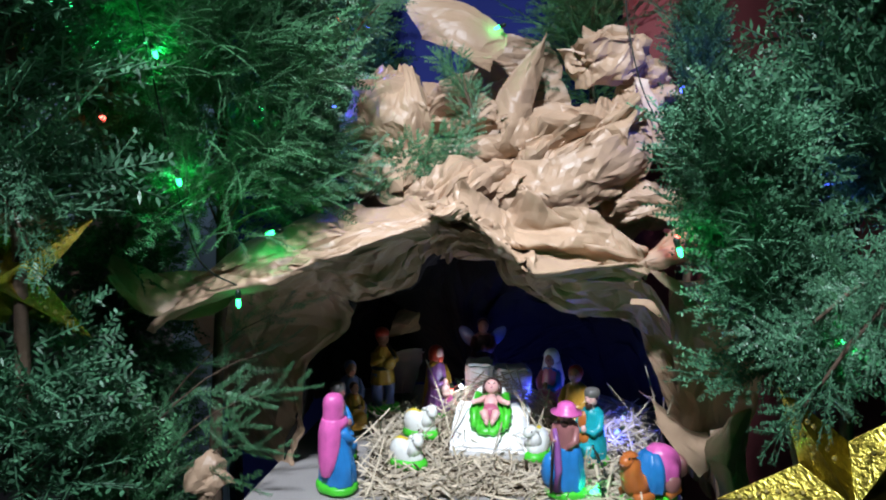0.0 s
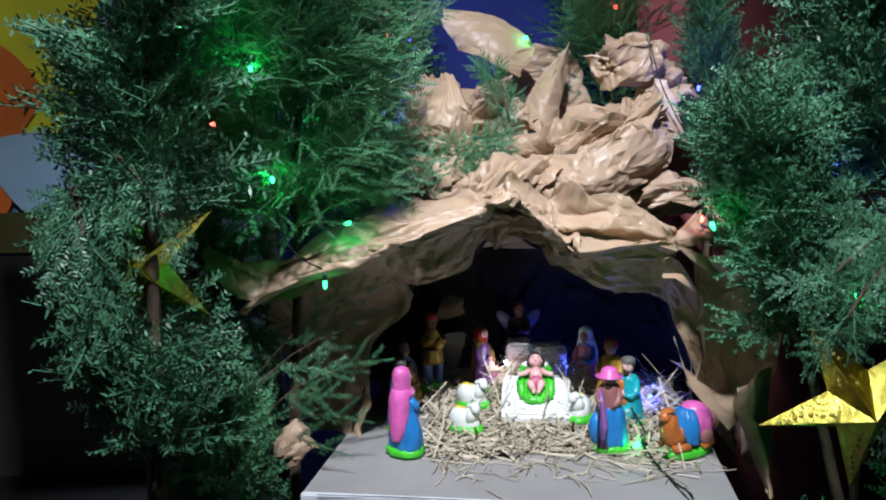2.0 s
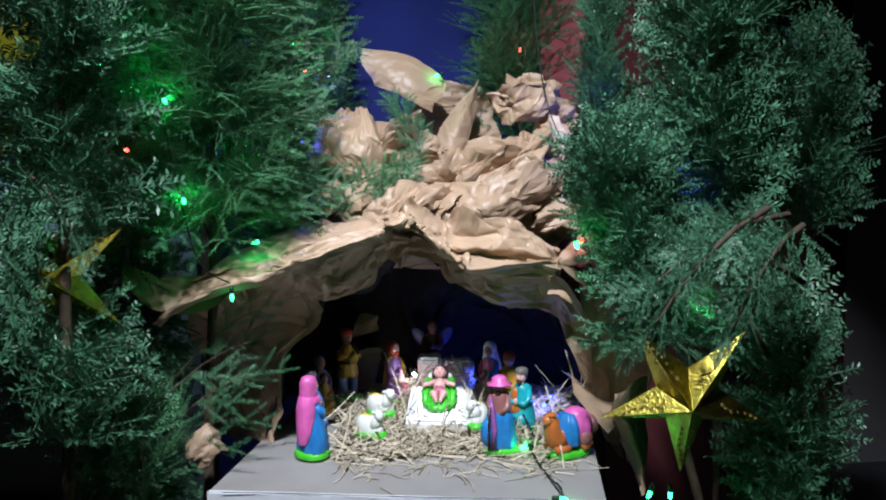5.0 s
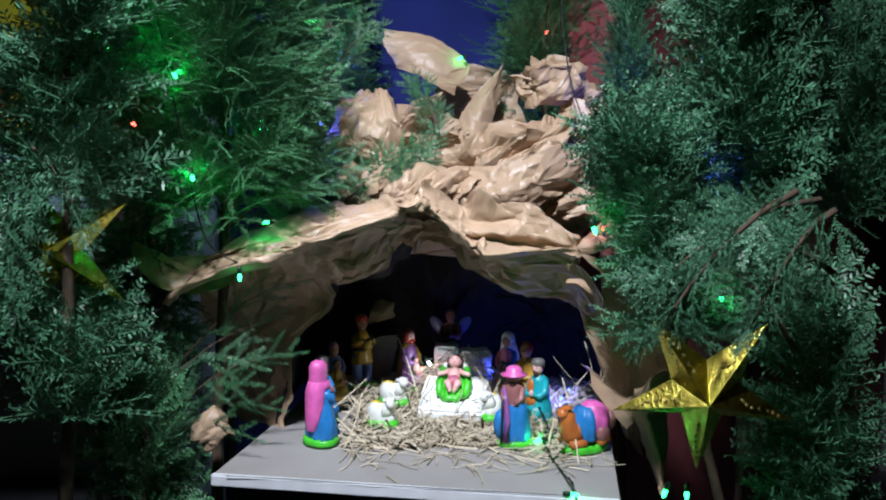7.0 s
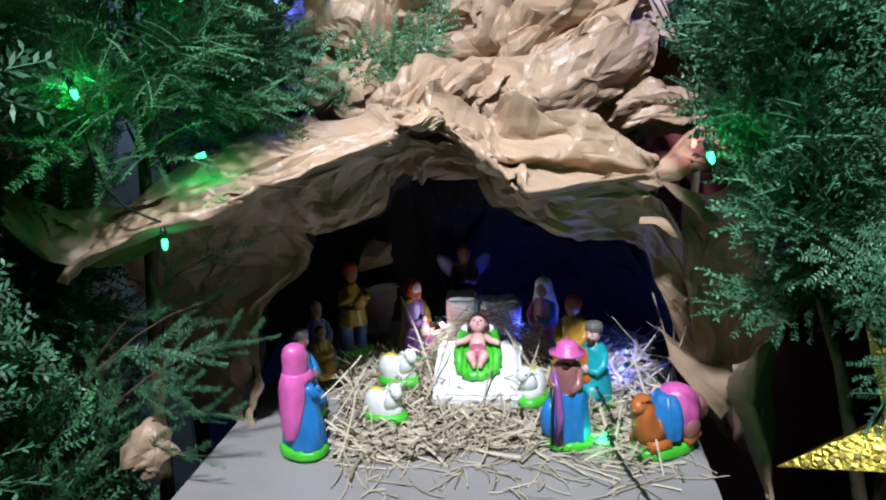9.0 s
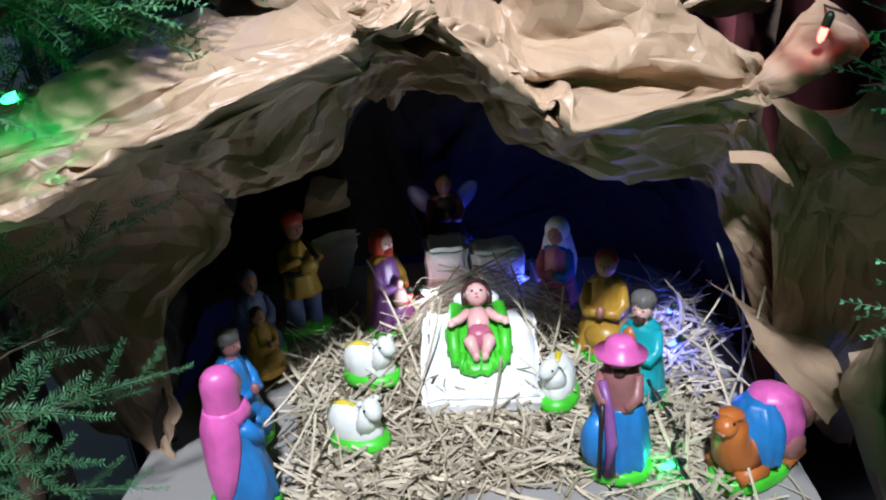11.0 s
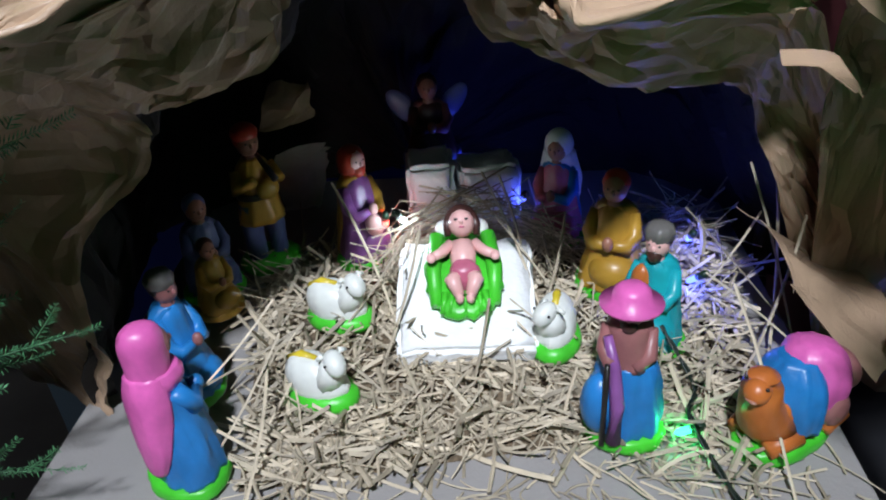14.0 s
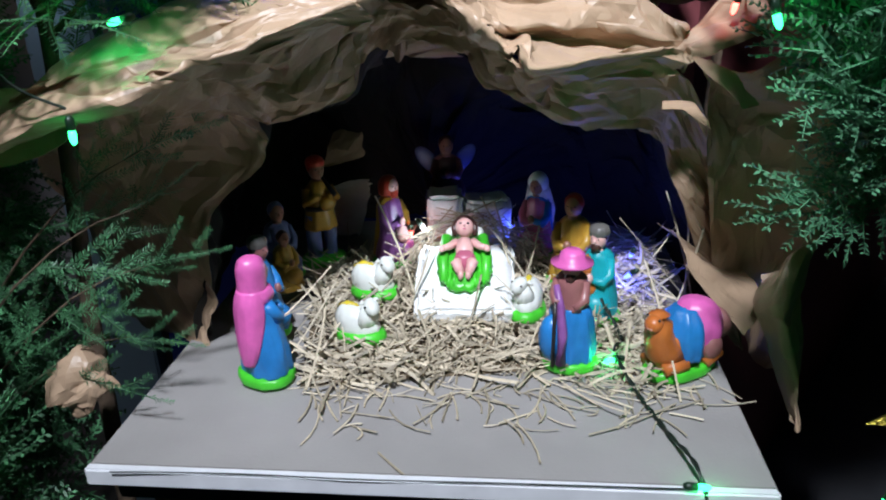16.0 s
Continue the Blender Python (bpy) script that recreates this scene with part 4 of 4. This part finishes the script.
def king(bm):
    robed(bm, 0.107, True, 4, True)
    ball(bm, (-0.0085, -0.0065, 0.060), (0.0088, 0.0080, 0.017), 7)
    ball(bm, (-0.004, -0.012, 0.040), (0.011, 0.009, 0.013), 7)


def crowned(bm):
    robed(bm, 0.116, True, None, True)


def joseph_like(bm):
    robed(bm, 0.112, True, 4)
    ball(bm, (0, -0.021, 0.044), (0.010, 0.008, 0.012), 5)
    loft(bm, [(0, 0.003, 0.090, 0.0125, 0.0115), (0, 0.003, 0.102, 0.0122, 0.0122), (0, 0.003, 0.110, 0.009, 0.009), (0, 0.003, 0.1135, 0.003, 0.003)], 4, 24, 5, 0.03)


def plain_robe(bm):
    robed(bm, 0.098, True)


def veiled(bm):
    robed(bm, 0.104, True)
    ball(bm, (0, 0.004, 0.095), (0.0135, 0.0125, 0.0150), 5)
    loft(bm, [(0, 0.012, 0.030, 0.016, 0.009), (0, 0.010, 0.06, 0.019, 0.011), (0, 0.006, 0.088, 0.014, 0.011)], 5, 20, 6, 0.075)


def piper(bm):
    plinth(bm, 0.027, 0.022, 3)
    for s in (-1, 1):
        limb(bm, [(s * 0.010, 0, 0.008), (s * 0.010, 0, 0.035), (s * 0.008, 0.001, 0.060)], [0.0085, 0.009, 0.010], 1)
    loft(bm, [(0, 0, 0.044, 0.020, 0.016), (0, 0, 0.070, 0.015, 0.013), (0, 0, 0.090, 0.0145, 0.011), (0, 0, 0.100, 0.008, 0.008)], 0, 28, 8, 0.06)
    loft(bm, [(0, 0, 0.067, 0.0178, 0.0148), (0, 0, 0.072, 0.0178, 0.0148)], 6, 20)
    head(bm, 0, 0, 0.113, 2, 4, 0.0105)
    ball(bm, (0, 0.002, 0.1205), (0.0112, 0.0115, 0.009), 4)
    for s in (-1, 1):
        limb(bm, [(s * 0.0135, 0, 0.091), (s * 0.0185, -0.006, 0.078), (s * 0.006, -0.017, 0.086)], [0.0055, 0.0058, 0.0042], 0)
    limb(bm, [(0.002, -0.012, 0.106), (0.006, -0.034, 0.090)], [0.002, 0.003], 6)
    ball(bm, (0.004, -0.016, 0.076), (0.010, 0.006, 0.009), 5)


def hat_man(bm):
    plinth(bm, 0.028, 0.024, 3)
    loft(bm, [(0, 0, 0.008, 0.024, 0.020), (0, 0, 0.03, 0.024, 0.020), (0, 0, 0.055, 0.020, 0.017), (0, 0, 0.064, 0.017, 0.015)], 0, 24, 8, 0.075)
    loft(bm, [(0, 0, 0.062, 0.017, 0.015), (0, 0.001, 0.078, 0.0155, 0.0135), (0, 0.001, 0.092, 0.014, 0.012), (0, 0, 0.098, 0.008, 0.008)], 1, 24, 5, 0.04)
    ball(bm, (-0.015, -0.012, 0.032), (0.013, 0.013, 0.024), 0)
    limb(bm, [(-0.004, -0.022, 0.010), (-0.003, -0.021, 0.040), (-0.006, -0.018, 0.068), (-0.012, -0.012, 0.088)], [0.0055, 0.005, 0.004, 0.003], 5)
    limb(bm, [(-0.011, -0.025, 0.008), (-0.010, -0.024, 0.075)], [0.002, 0.0018], 6)
    head(bm, 0, -0.002, 0.103, 2, 4, 0.0105, 4)
    loft(bm, [(0, -0.001, 0.106, 0.012, 0.012), (0, -0.001, 0.1065, 0.0195, 0.0185), (0, -0.001, 0.1085, 0.0200, 0.0190), (0, -0.001, 0.1100, 0.0125, 0.012), (0, -0.001, 0.117, 0.0115, 0.011), (0, -0.001, 0.1205, 0.007, 0.007)], 7, 26)
    limb(bm, [(-0.012, 0, 0.089), (-0.0145, -0.009, 0.075), (-0.009, -0.020, 0.072)], [0.0055, 0.0052, 0.004], 1)
    limb(bm, [(0.012, 0, 0.089), (0.0140, -0.006, 0.072), (0.006, -0.014, 0.066)], [0.0055, 0.0052, 0.004], 1)


def sheep(bm):
    """Lying sheep on an oval base, head towards +x and turned to -y."""
    loft(bm, [(0, 0, 0, 0.027, 0.0185), (0, 0, 0.004, 0.0285, 0.0200), (0, 0, 0.009, 0.0270, 0.0185), (0, 0, 0.012, 0.021, 0.014)], 3, 28)
    loft(bm, [(-0.002, 0, 0.008, 0.0225, 0.0145), (-0.002, 0, 0.014, 0.0240, 0.0155), (-0.004, 0, 0.022, 0.0225, 0.0150), (-0.006, 0, 0.029, 0.0180, 0.0125), (-0.008, 0, 0.0345, 0.011, 0.0075), (-0.009, 0, 0.036, 0.004, 0.003)], 0, 30, 6, 0.02)
    limb(bm, [(0.006, -0.001, 0.018), (0.013, -0.002, 0.029), (0.016, -0.003, 0.038)], [0.0130, 0.0098, 0.0078], 0, 14)
    ball(bm, (0.0185, -0.0055, 0.0395), (0.0105, 0.0076, 0.0078), 0, (0, 28, -38), 18)
    for s in (-1, 1):
        ball(bm, (0.0205 + s * 0.0046, -0.0075 + s * 0.0056, 0.0420), 0.0011, 6, seg=6)
        limb(bm, [(0.0135 + s * 0.0035, -0.001 + s * 0.0045, 0.0440), (0.0130 + s * 0.0065, 0.0 + s * 0.0085, 0.0415)], [0.0024, 0.0014], 0, 7)
    limb(bm, [(-0.022, -0.0005, 0.0305), (-0.012, 0, 0.0355), (0.000, 0, 0.0340)], [0.0030, 0.0034, 0.0028], 1, 8)
    ball(bm, (-0.024, 0.002, 0.018), (0.004, 0.003, 0.006), 0, seg=8)


def camel(bm):
    """Lying camel, head towards -x and turned to -y. Body 0, blanket 1, pack 2, base 3, muzzle 4, bag 5."""
    plinth(bm, 0.045, 0.026, 3, 0.012)
    ball(bm, (0.008, 0, 0.034), (0.036, 0.022, 0.026), 0, seg=20)
    limb(bm, [(-0.014, 0, 0.022), (-0.027, 0, 0.034), (-0.032, 0, 0.050), (-0.033, 0, 0.064), (-0.033, 0, 0.073), (-0.033, 0, 0.077)], [0.020, 0.0175, 0.0145, 0.0138, 0.0105, 0.004], 0, 20)
    ball(bm, (-0.042, -0.003, 0.066), (0.0100, 0.0095, 0.0088), 0, (0, -20, 20), 16)
    ball(bm, (-0.0505, -0.005, 0.0635), (0.0022, 0.0052, 0.0014), 4, seg=8)
    for s in (-1, 1):
        ball(bm, (-0.0425, s * 0.0085 - 0.002, 0.0725), 0.0015, 6, seg=6)
        limb(bm, [(-0.008, s * 0.017, 0.018), (-0.034, s * 0.013, 0.015)], [0.0085, 0.0075], 0)
        limb(bm, [(0.032, s * 0.018, 0.022), (0.014, s * 0.021, 0.014)], [0.010, 0.0065], 0)
    loft(bm, [(0.000, 0, 0.020, 0.018, 0.0262), (0.000, 0, 0.040, 0.020, 0.0270), (0.001, 0, 0.060, 0.019, 0.0225), (0.003, 0, 0.072, 0.014, 0.013)], 1, 24, 8, 0.06)
    loft(bm, [(0.020, 0, 0.030, 0.023, 0.0240), (0.021, 0, 0.045, 0.026, 0.0268), (0.020, 0, 0.060, 0.025, 0.0250), (0.017, 0, 0.073, 0.018, 0.0180), (0.015, 0, 0.079, 0.008, 0.008)], 2, 30, 9, 0.04)
    ball(bm, (0.044, -0.004, 0.046), (0.011, 0.019, 0.017), 5)
    ball(bm, (0.022, -0.022, 0.030), (0.013, 0.008, 0.014), 5)


def child(bm):
    """Child lying on a leafy green cushion, head towards +y."""
    loft(bm, [(0, 0, 0, 0.028, 0.038), (0, 0, 0.006, 0.031, 0.042), (0, 0, 0.011, 0.029, 0.039), (0, 0, 0.013, 0.020, 0.030)], 3, 36, 13, 0.05)
    for s in (-1, 1):
        limb(bm, [(s * 0.022, -0.030, 0.009), (s * 0.024, 0.0, 0.013), (s * 0.020, 0.030, 0.018)], [0.005, 0.0065, 0.006], 3)
        ball(bm, (s * 0.014, 0.036, 0.019), (0.0075, 0.0075, 0.006), 5)
    for k in range(7):
        limb(bm, [(-0.018 + 0.006 * k, -0.038, 0.009), (-0.015 + 0.005 * k, -0.022, 0.014)], [0.0022, 0.0030], 3, 6)
    limb(bm, [(0, -0.006, 0.018), (0, 0.006, 0.021), (0, 0.017, 0.022)], [0.0095, 0.0105, 0.0095], 2)
    loft(bm, [(0, -0.010, 0.012, 0.012, 0.011), (0, -0.009, 0.022, 0.012, 0.010), (0, -0.008, 0.029, 0.008, 0.006)], 0, 18, 6, 0.075)
    ball(bm, (0, 0.030, 0.0317), (0.0104, 0.0112, 0.0116), 2)
    ball(bm, (0, 0.0385, 0.0275), (0.0130, 0.0120, 0.0122), 4)
    ball(bm, (0, 0.0238, 0.0420), (0.0016, 0.0018, 0.0020), 2, seg=8)
    ball(bm, (0, 0.0215, 0.0385), (0.0024, 0.0010, 0.0010), 0, seg=8)
    for s in (-1, 1):
        limb(bm, [(s * 0.0085, 0.038, 0.034), (s * 0.0115, 0.031, 0.030), (s * 0.0112, 0.023, 0.026)], [0.0036, 0.0036, 0.0026], 4)
    for s in (-1, 1):
        ball(bm, (s * 0.0040, 0.0262, 0.0424), (0.0015, 0.0011, 0.0009), 6, seg=6)
        limb(bm, [(s * 0.009, 0.017, 0.023), (s * 0.017, 0.008, 0.024), (s * 0.023, 0.003, 0.027)], [0.0048, 0.0042, 0.0036], 2)
        ball(bm, (s * 0.0245, 0.001, 0.028), (0.004, 0.005, 0.003), 2, seg=8)
        limb(bm, [(s * 0.006, -0.012, 0.020), (s * 0.009, -0.018, 0.025), (s * 0.004, -0.029, 0.019)], [0.0065, 0.0062, 0.0042], 2)
        ball(bm, (s * 0.004, -0.032, 0.020), (0.0035, 0.004, 0.005), 2, seg=8)


def angel(bm):
    robed(bm, 0.085)
    for s in (-1, 1):
        ball(bm, (s * 0.024, 0.012, 0.052), (0.011, 0.003, 0.022), 5, (0, s * 38, 0))


figurine("hooded_figurine", "glossy figurine in a pink hood and blue gown", (-0.145, 0.986, 0.004), 132, hooded, [PINK, BLUE, BROWN, GREEN, BROWN, BLUE, BLACK], 1.06)
figurine("kneeling_figurine", "glossy figurine in blue with a silver crown", (-0.152, 1.064, 0.012), 60, crowned, [BLUE, BLUE, BROWN, GREEN, BLACK, SILVER, BLACK], 0.96)
figurine("kneeling_figurine", "grey blue robed figurine in the cave's shade", (-0.150, 1.195, 0.022), 30, plain_robe, [GREYBLUE, GREYBLUE, TAN, GREEN, GREYBLUE, GREYBLUE, BLACK], 1.0)
figurine("kneeling_figurine", "small ochre robed figurine with dark hair", (-0.140, 1.158, 0.024), 40, plain_robe, [OCHRE, OCHRE, TAN, OCHRE, DARK_HAIR, OCHRE, BLACK], 0.74)
figurine("standing_figurine", "standing figurine with red cap and ochre coat", (-0.100, 1.228, 0.026), 28, piper, [OCHRE, GREYBLUE, TAN, GREEN, RED, OCHRE, BLACK], 1.1)
figurine("kneeling_figurine", "bearded figurine with red hair and ochre cloak", (-0.009, 1.214, 0.026), 38, joseph_like, [PURPLE, OCHRE, SKIN, GREEN, RED, SKIN, BLACK], 1.02)
figurine("veiled_figurine", "figurine in a white veil and rose gown", (0.176, 1.207, 0.028), -32, veiled, [ROSE, BLUE, TAN, GREEN, BROWN, CREAM, BLACK], 1.0)
figurine("kneeling_figurine", "ochre robed figurine with long red hair", (0.201, 1.117, 0.026), -30, plain_robe, [OCHRE, OCHRE, TAN, GREEN, RED, SKIN, BLACK], 1.12)
figurine("kneeling_figurine", "bearded figurine in teal and orange with crown", (0.213, 1.051, 0.012), -40, king, [TEAL, TEAL, SKIN, GREEN, DARK_HAIR, SILVER, BLACK, ORANGE], 1.0)
figurine("hatted_figurine", "figurine with a pink hat and blue robe", (0.164, 0.970, 0.004), -25, hat_man, [BLUE, BROWN, BROWN, GREEN, DARK_HAIR, PURPLE, BLACK, PINK], 1.05)
figurine("camel_figurine", "lying orange brown camel with pink pack", (0.270, 0.946, 0.003), 24, camel, [ORANGE, BLUE, PINK, GREEN, TAN, BROWN, BLACK], 0.96)
for x, y, turn in ((-0.050, 1.038, -30), (-0.033, 1.115, -25), (0.137, 1.060, 250)):
    ob = figurine("sheep_figurine", "glossy white lying sheep on a green base", (x, y, bed(x, y) - 0.002), turn, sheep, [CREAM, YELLOW, CREAM, GREEN, CREAM, CREAM, BLACK], 1.08)
    ob["group"] = "sheep around the child"
figurine("child_figurine", "pink child figurine lying on a bright green cushion", (0.073, 1.112, 0.056), -7, child, [ROSE, SKIN, SKIN, GREEN, DARK_HAIR, CREAM, BLACK], 1.05).rotation_euler[0] += radians(22)
figurine("angel_figurine", "dull winged figurine in the back of the cave", (0.072, 1.335, 0.066), 0, angel, [DARK_HAIR, BROWN, TAN, GREYBLUE, DARK_HAIR, GREYBLUE, BLACK], 1.08)


def foam_block(name, label, at, size, turn, tilt=0.0):
    bm = bmesh.new()
    box(bm, (-size[0] / 2, -size[1] / 2, 0), (size[0] / 2, size[1] / 2, size[2]), 0.004)
    bmesh.ops.subdivide_edges(bm, edges=bm.edges[:], cuts=6, use_grid_fill=True)
    for v in bm.verts:
        v.co += 0.0036 * Vector((noise.noise(v.co * 90), noise.noise(v.co * 90 + Vector((9, 0, 0))), noise.noise(v.co * 90 + Vector((0, 9, 0)))))
    ob = part(name, bm, WHITE_CLOTH, smooth=True)
    ob.matrix_world = pose(*at, tilt, 0, turn)
    return tagged(ob, label, "block")


foam_block("foam_block", "white foam block bedding the child", (0.073, 1.108, 0.030), (0.114, 0.118, 0.020), -8, 17)
foam_block("foam_block", "grey white foam block before the winged figurine", (0.062, 1.262, 0.012), (0.046, 0.05, 0.090), -3)
foam_block("foam_block", "pale crumpled foam block in the cave's shade", (0.118, 1.262, 0.012), (0.060, 0.045, 0.080), 4)
foam_block("foam_block", "low foam block under the winged figurine", (0.072, 1.325, 0.012), (0.058, 0.05, 0.054), -5)

# ---- gold stars ----


def star(label, at, turn, radius, spin):
    """A folded foil star: five points, each of two facets to the front and two to the back."""
    root = thing("gold_star", label, "star ornament", at)
    root.matrix_world = pose(*at, *turn)
    for k in range(5):
        a = radians(spin + 72 * k)
        bm = bmesh.new()
        inner = radius * 0.36
        tip = Vector((math.cos(a), 0, math.sin(a))) * radius
        l, r = (Vector((math.cos(a + s), 0, math.sin(a + s))) * inner for s in (radians(36), radians(-36)))
        front, back = Vector((0, -radius * 0.37, 0)), Vector((0, radius * 0.37, 0))
        for c in (front, back):
            for e in (l, r):
                vs = [bm.verts.new(q) for q in (c, e, tip)]
                bm.faces.new(vs)
        bmesh.ops.subdivide_edges(bm, edges=bm.edges[:], cuts=5, use_grid_fill=True)
        bmesh.ops.remove_doubles(bm, verts=bm.verts[:], dist=1e-5)
        bmesh.ops.recalc_face_normals(bm, faces=bm.faces[:])
        point = part("star_point", bm, FOIL, root)
        bm = bmesh.new()
        for i in range(7):
            for j in (-1, 1):
                f = 0.25 + 0.09 * i
                side = (l if j > 0 else r)
                p = front.lerp(tip, f).lerp(side.lerp(tip, f), 0.45 + 0.1 * math.sin(5 * i + j))
                n = (tip - front).cross(side - front).normalized()
                n = n if n.y < 0 else -n
                m = Matrix.Translation(p + n * 0.0006) @ n.to_track_quat("Z", "Y").to_matrix().to_4x4()
                bmesh.ops.create_cone(bm, cap_ends=True, segments=8, radius1=0.0024, radius2=0.0016, depth=0.0010, matrix=m)
        part("studs", bm, STUD, point, "bright embossed dots")
    return root


STUD = material("bright_gold_foil", (0.95, 0.78, 0.25), 0.2, 0.1, 30.0, metal=0.8)
star("large folded gold foil star among the branches", (0.331, 0.600, 0.194), (12, 0, -10), 0.101, 197)
star("large folded gold foil star half behind leaves", (-0.440, 0.745, 0.338), (0, 0, 15), 0.106, -40)

# ---- string lights ----
GLOWS = {"green": ((0.03, 1.0, 0.25), 9.0), "red": ((1.0, 0.10, 0.075), 9.0), "blue": ((0.06, 0.10, 1.0), 9.0), "white": ((0.7, 0.85, 1.0), 9.0), "orange": ((1.0, 0.28, 0.10), 9.0)}
GLOW_MATS = {k: glow("lit_%s_bulb" % k, c, s) for k, (c, s) in GLOWS.items()}
SOCKET = material("dark_green_plastic", (0.01, 0.03, 0.015), 0.4, 0.2, 60.0)


def bulb(colour, at, power, tilt=(0, 0, 0), size=1.0):
    """A mini bulb, tip along -z, in its socket; with its light beside it."""
    root = thing("string_light_bulb", "tiny lit %s bulb in a dark socket" % colour, "string light", at, group="string lights")
    root.matrix_world = pose(*at, *tilt) @ Matrix.Scale(size, 4)
    bm = bmesh.new()
    loft(bm, [(0, 0, -0.011, 0.0008, 0.0008), (0, 0, -0.009, 0.0022, 0.0022), (0, 0, -0.005, 0.0028, 0.0028), (0, 0, 0, 0.0026, 0.0026)], 0, 12)
    part("bulb", bm, GLOW_MATS[colour], root, smooth=True).visible_shadow = False
    bm = bmesh.new()
    loft(bm, [(0, 0, 0, 0.0032, 0.0032), (0, 0, 0.008, 0.0034, 0.0034), (0, 0, 0.011, 0.0018, 0.0018)], 0, 12)
    part("socket", bm, SOCKET, root, smooth=True)
    if power:
        down = root.matrix_world.to_3x3() @ Vector((0, 0, -0.006))
        lamp("bulb_light", "POINT", tuple(Vector(at) + down), power, GLOWS[colour][0], 0.004)
    return root


bulb("green", (-0.239, 0.872, 0.290), 0.004)
bulb("green", (-0.206, 0.925, 0.362), 0.06, (0, 75, 0))
bulb("red", (0.305, 0.98, 0.352), 0.010, (10, 10, 0))
bulb("green", (0.250, 0.80, 0.360), 0.05, (0, -20, 0))
bulb("green", (-0.300, 0.865, 0.431), 0.08, (30, 0, 0))
bulb("green", (-0.320, 0.865, 0.572), 0.09, (40, 0, 0))
bulb("green", (-0.192, 1.29, 0.730), 0.10, (60, 0, 0))
bulb("blue", (-0.125, 1.310, 0.665), 0.22, (80, 0, 0))
bulb("green", (0.096, 1.322, 0.664), 0.03, (20, 70, 0))
bulb("green", (0.402, 0.74, 0.277), 0.06, (30, 0, 0))
bulb("green", (0.324, 0.70, 0.040), 0.02, (0, 20, 0))
bulb("green", (0.350, 0.70, 0.038), 0.0, (0, 0, 0))
bulb("green", (0.219, 0.768, 0.006), 0.06, (0, 85, 170))
bulb("green", (0.205, 0.950, 0.016), 0.05, (0, 80, 0))
bulb("blue", (0.262, 1.082, 0.048), 0.18, (30, 40, 0))
bulb("white", (0.026, 1.165, 0.092), 0.13, (20, -30, 0))
bulb("blue", (0.118, 1.312, 0.060), 0.08, (40, 0, 0))
bulb("blue", (0.285, 1.15, 0.045), 0.07, (40, 0, 0))
bulb("red", (0.014, 1.195, 0.075), 0.035, (30, 0, 0))
bulb("blue", (0.150, 1.235, 0.060), 0.035, (40, 0, 0))
bulb("blue", (0.34, 1.10, 0.55), 0.15, (40, 0, 0))
bulb("green", (-0.40, 0.84, 0.62), 0.2, (40, 0, 0))
bulb("green", (-0.24, 1.02, 0.52), 0.2, (40, 0, 0))
bulb("red", (-0.355, 0.80, 0.50), 0.0, (60, 0, 0))
bulb("red", (-0.16, 1.20, 0.66), 0.02, (60, 0, 0))
bulb("red", (0.263, 1.33, 0.720), 0.03, (40, 0, 0))
bulb("blue", (-0.17, 1.20, 0.53), 0.12, (60, 0, 0))
bulb("blue", (0.42, 0.84, 0.44), 0.15, (60, 0, 0))


def cord(label, points, radius=0.0011, twist=True):
    """A pair of thin twisted wires."""
    root = thing("light_cord", label, "cord")
    for s in (0, 1) if twist else (0,):
        data = bpy.data.curves.new("wire", "CURVE")
        data.dimensions, data.bevel_depth, data.bevel_resolution = "3D", radius, 2
        sp = data.splines.new("POLY")
        pts = spline(points, 120)
        sp.points.add(len(pts) - 1)
        for k, p in enumerate(pts):
            a = k * 0.55 + math.pi * s if twist else 0.0
            sp.points[k].co = (p[0] + radius * math.cos(a), p[1] + radius * math.sin(a) * 0.5, p[2] + radius * math.sin(a), 1)
        data.materials.append(WIRE)
        new("wire", data).parent = root


cord("twisted dark green light cord over the board", [(0.212, 1.03, 0.045), (0.222, 0.985, 0.022), (0.207, 0.955, 0.022), (0.215, 0.90, 0.006), (0.222, 0.84, 0.005), (0.225, 0.772, 0.007), (0.24, 0.745, -0.10), (0.30, 0.72, -0.3)])
cord("dark green light cord hanging in the tree", [(-0.37, 0.87, 0.80), (-0.335, 0.87, 0.60), (-0.31, 0.87, 0.45), (-0.285, 0.87, 0.34), (-0.242, 0.878, 0.304)], 0.0012, False)
cord("dark green light cord hanging over the paper knot", [(0.255, 1.16, 0.86), (0.265, 1.15, 0.68), (0.285, 1.13, 0.56), (0.33, 1.12, 0.46), (0.345, 1.08, 0.37), (0.318, 0.98, 0.36)], 0.0011, False)
cord("black cord along the front edge of the board", [(-0.26, 0.848, 0.003), (-0.15, 0.832, 0.003), (-0.05, 0.812, 0.0035), (0.05, 0.797, 0.003), (0.21, 0.769, 0.004)], 0.0006, False)


def ceiling_lamp(label, at):
    root = thing("ceiling_lamp", label, "lamp", (at[0], at[1], CEILING))
    bm = bmesh.new()
    loft(bm, [(0, 0, -0.05, 0.10, 0.10), (0, 0, -0.03, 0.12, 0.12), (0, 0, 0, 0.12, 0.12)], 0, 32)
    part("housing", bm, WHITE_CLOTH, root)


ceiling_lamp("round white ceiling lamp lighting the display", LAMP_AT)
# made-up housing that goes with the banner's fill light
ceiling_lamp("unseen white lamp housing added for the banner's fill light", BANNER_FILL_AT)
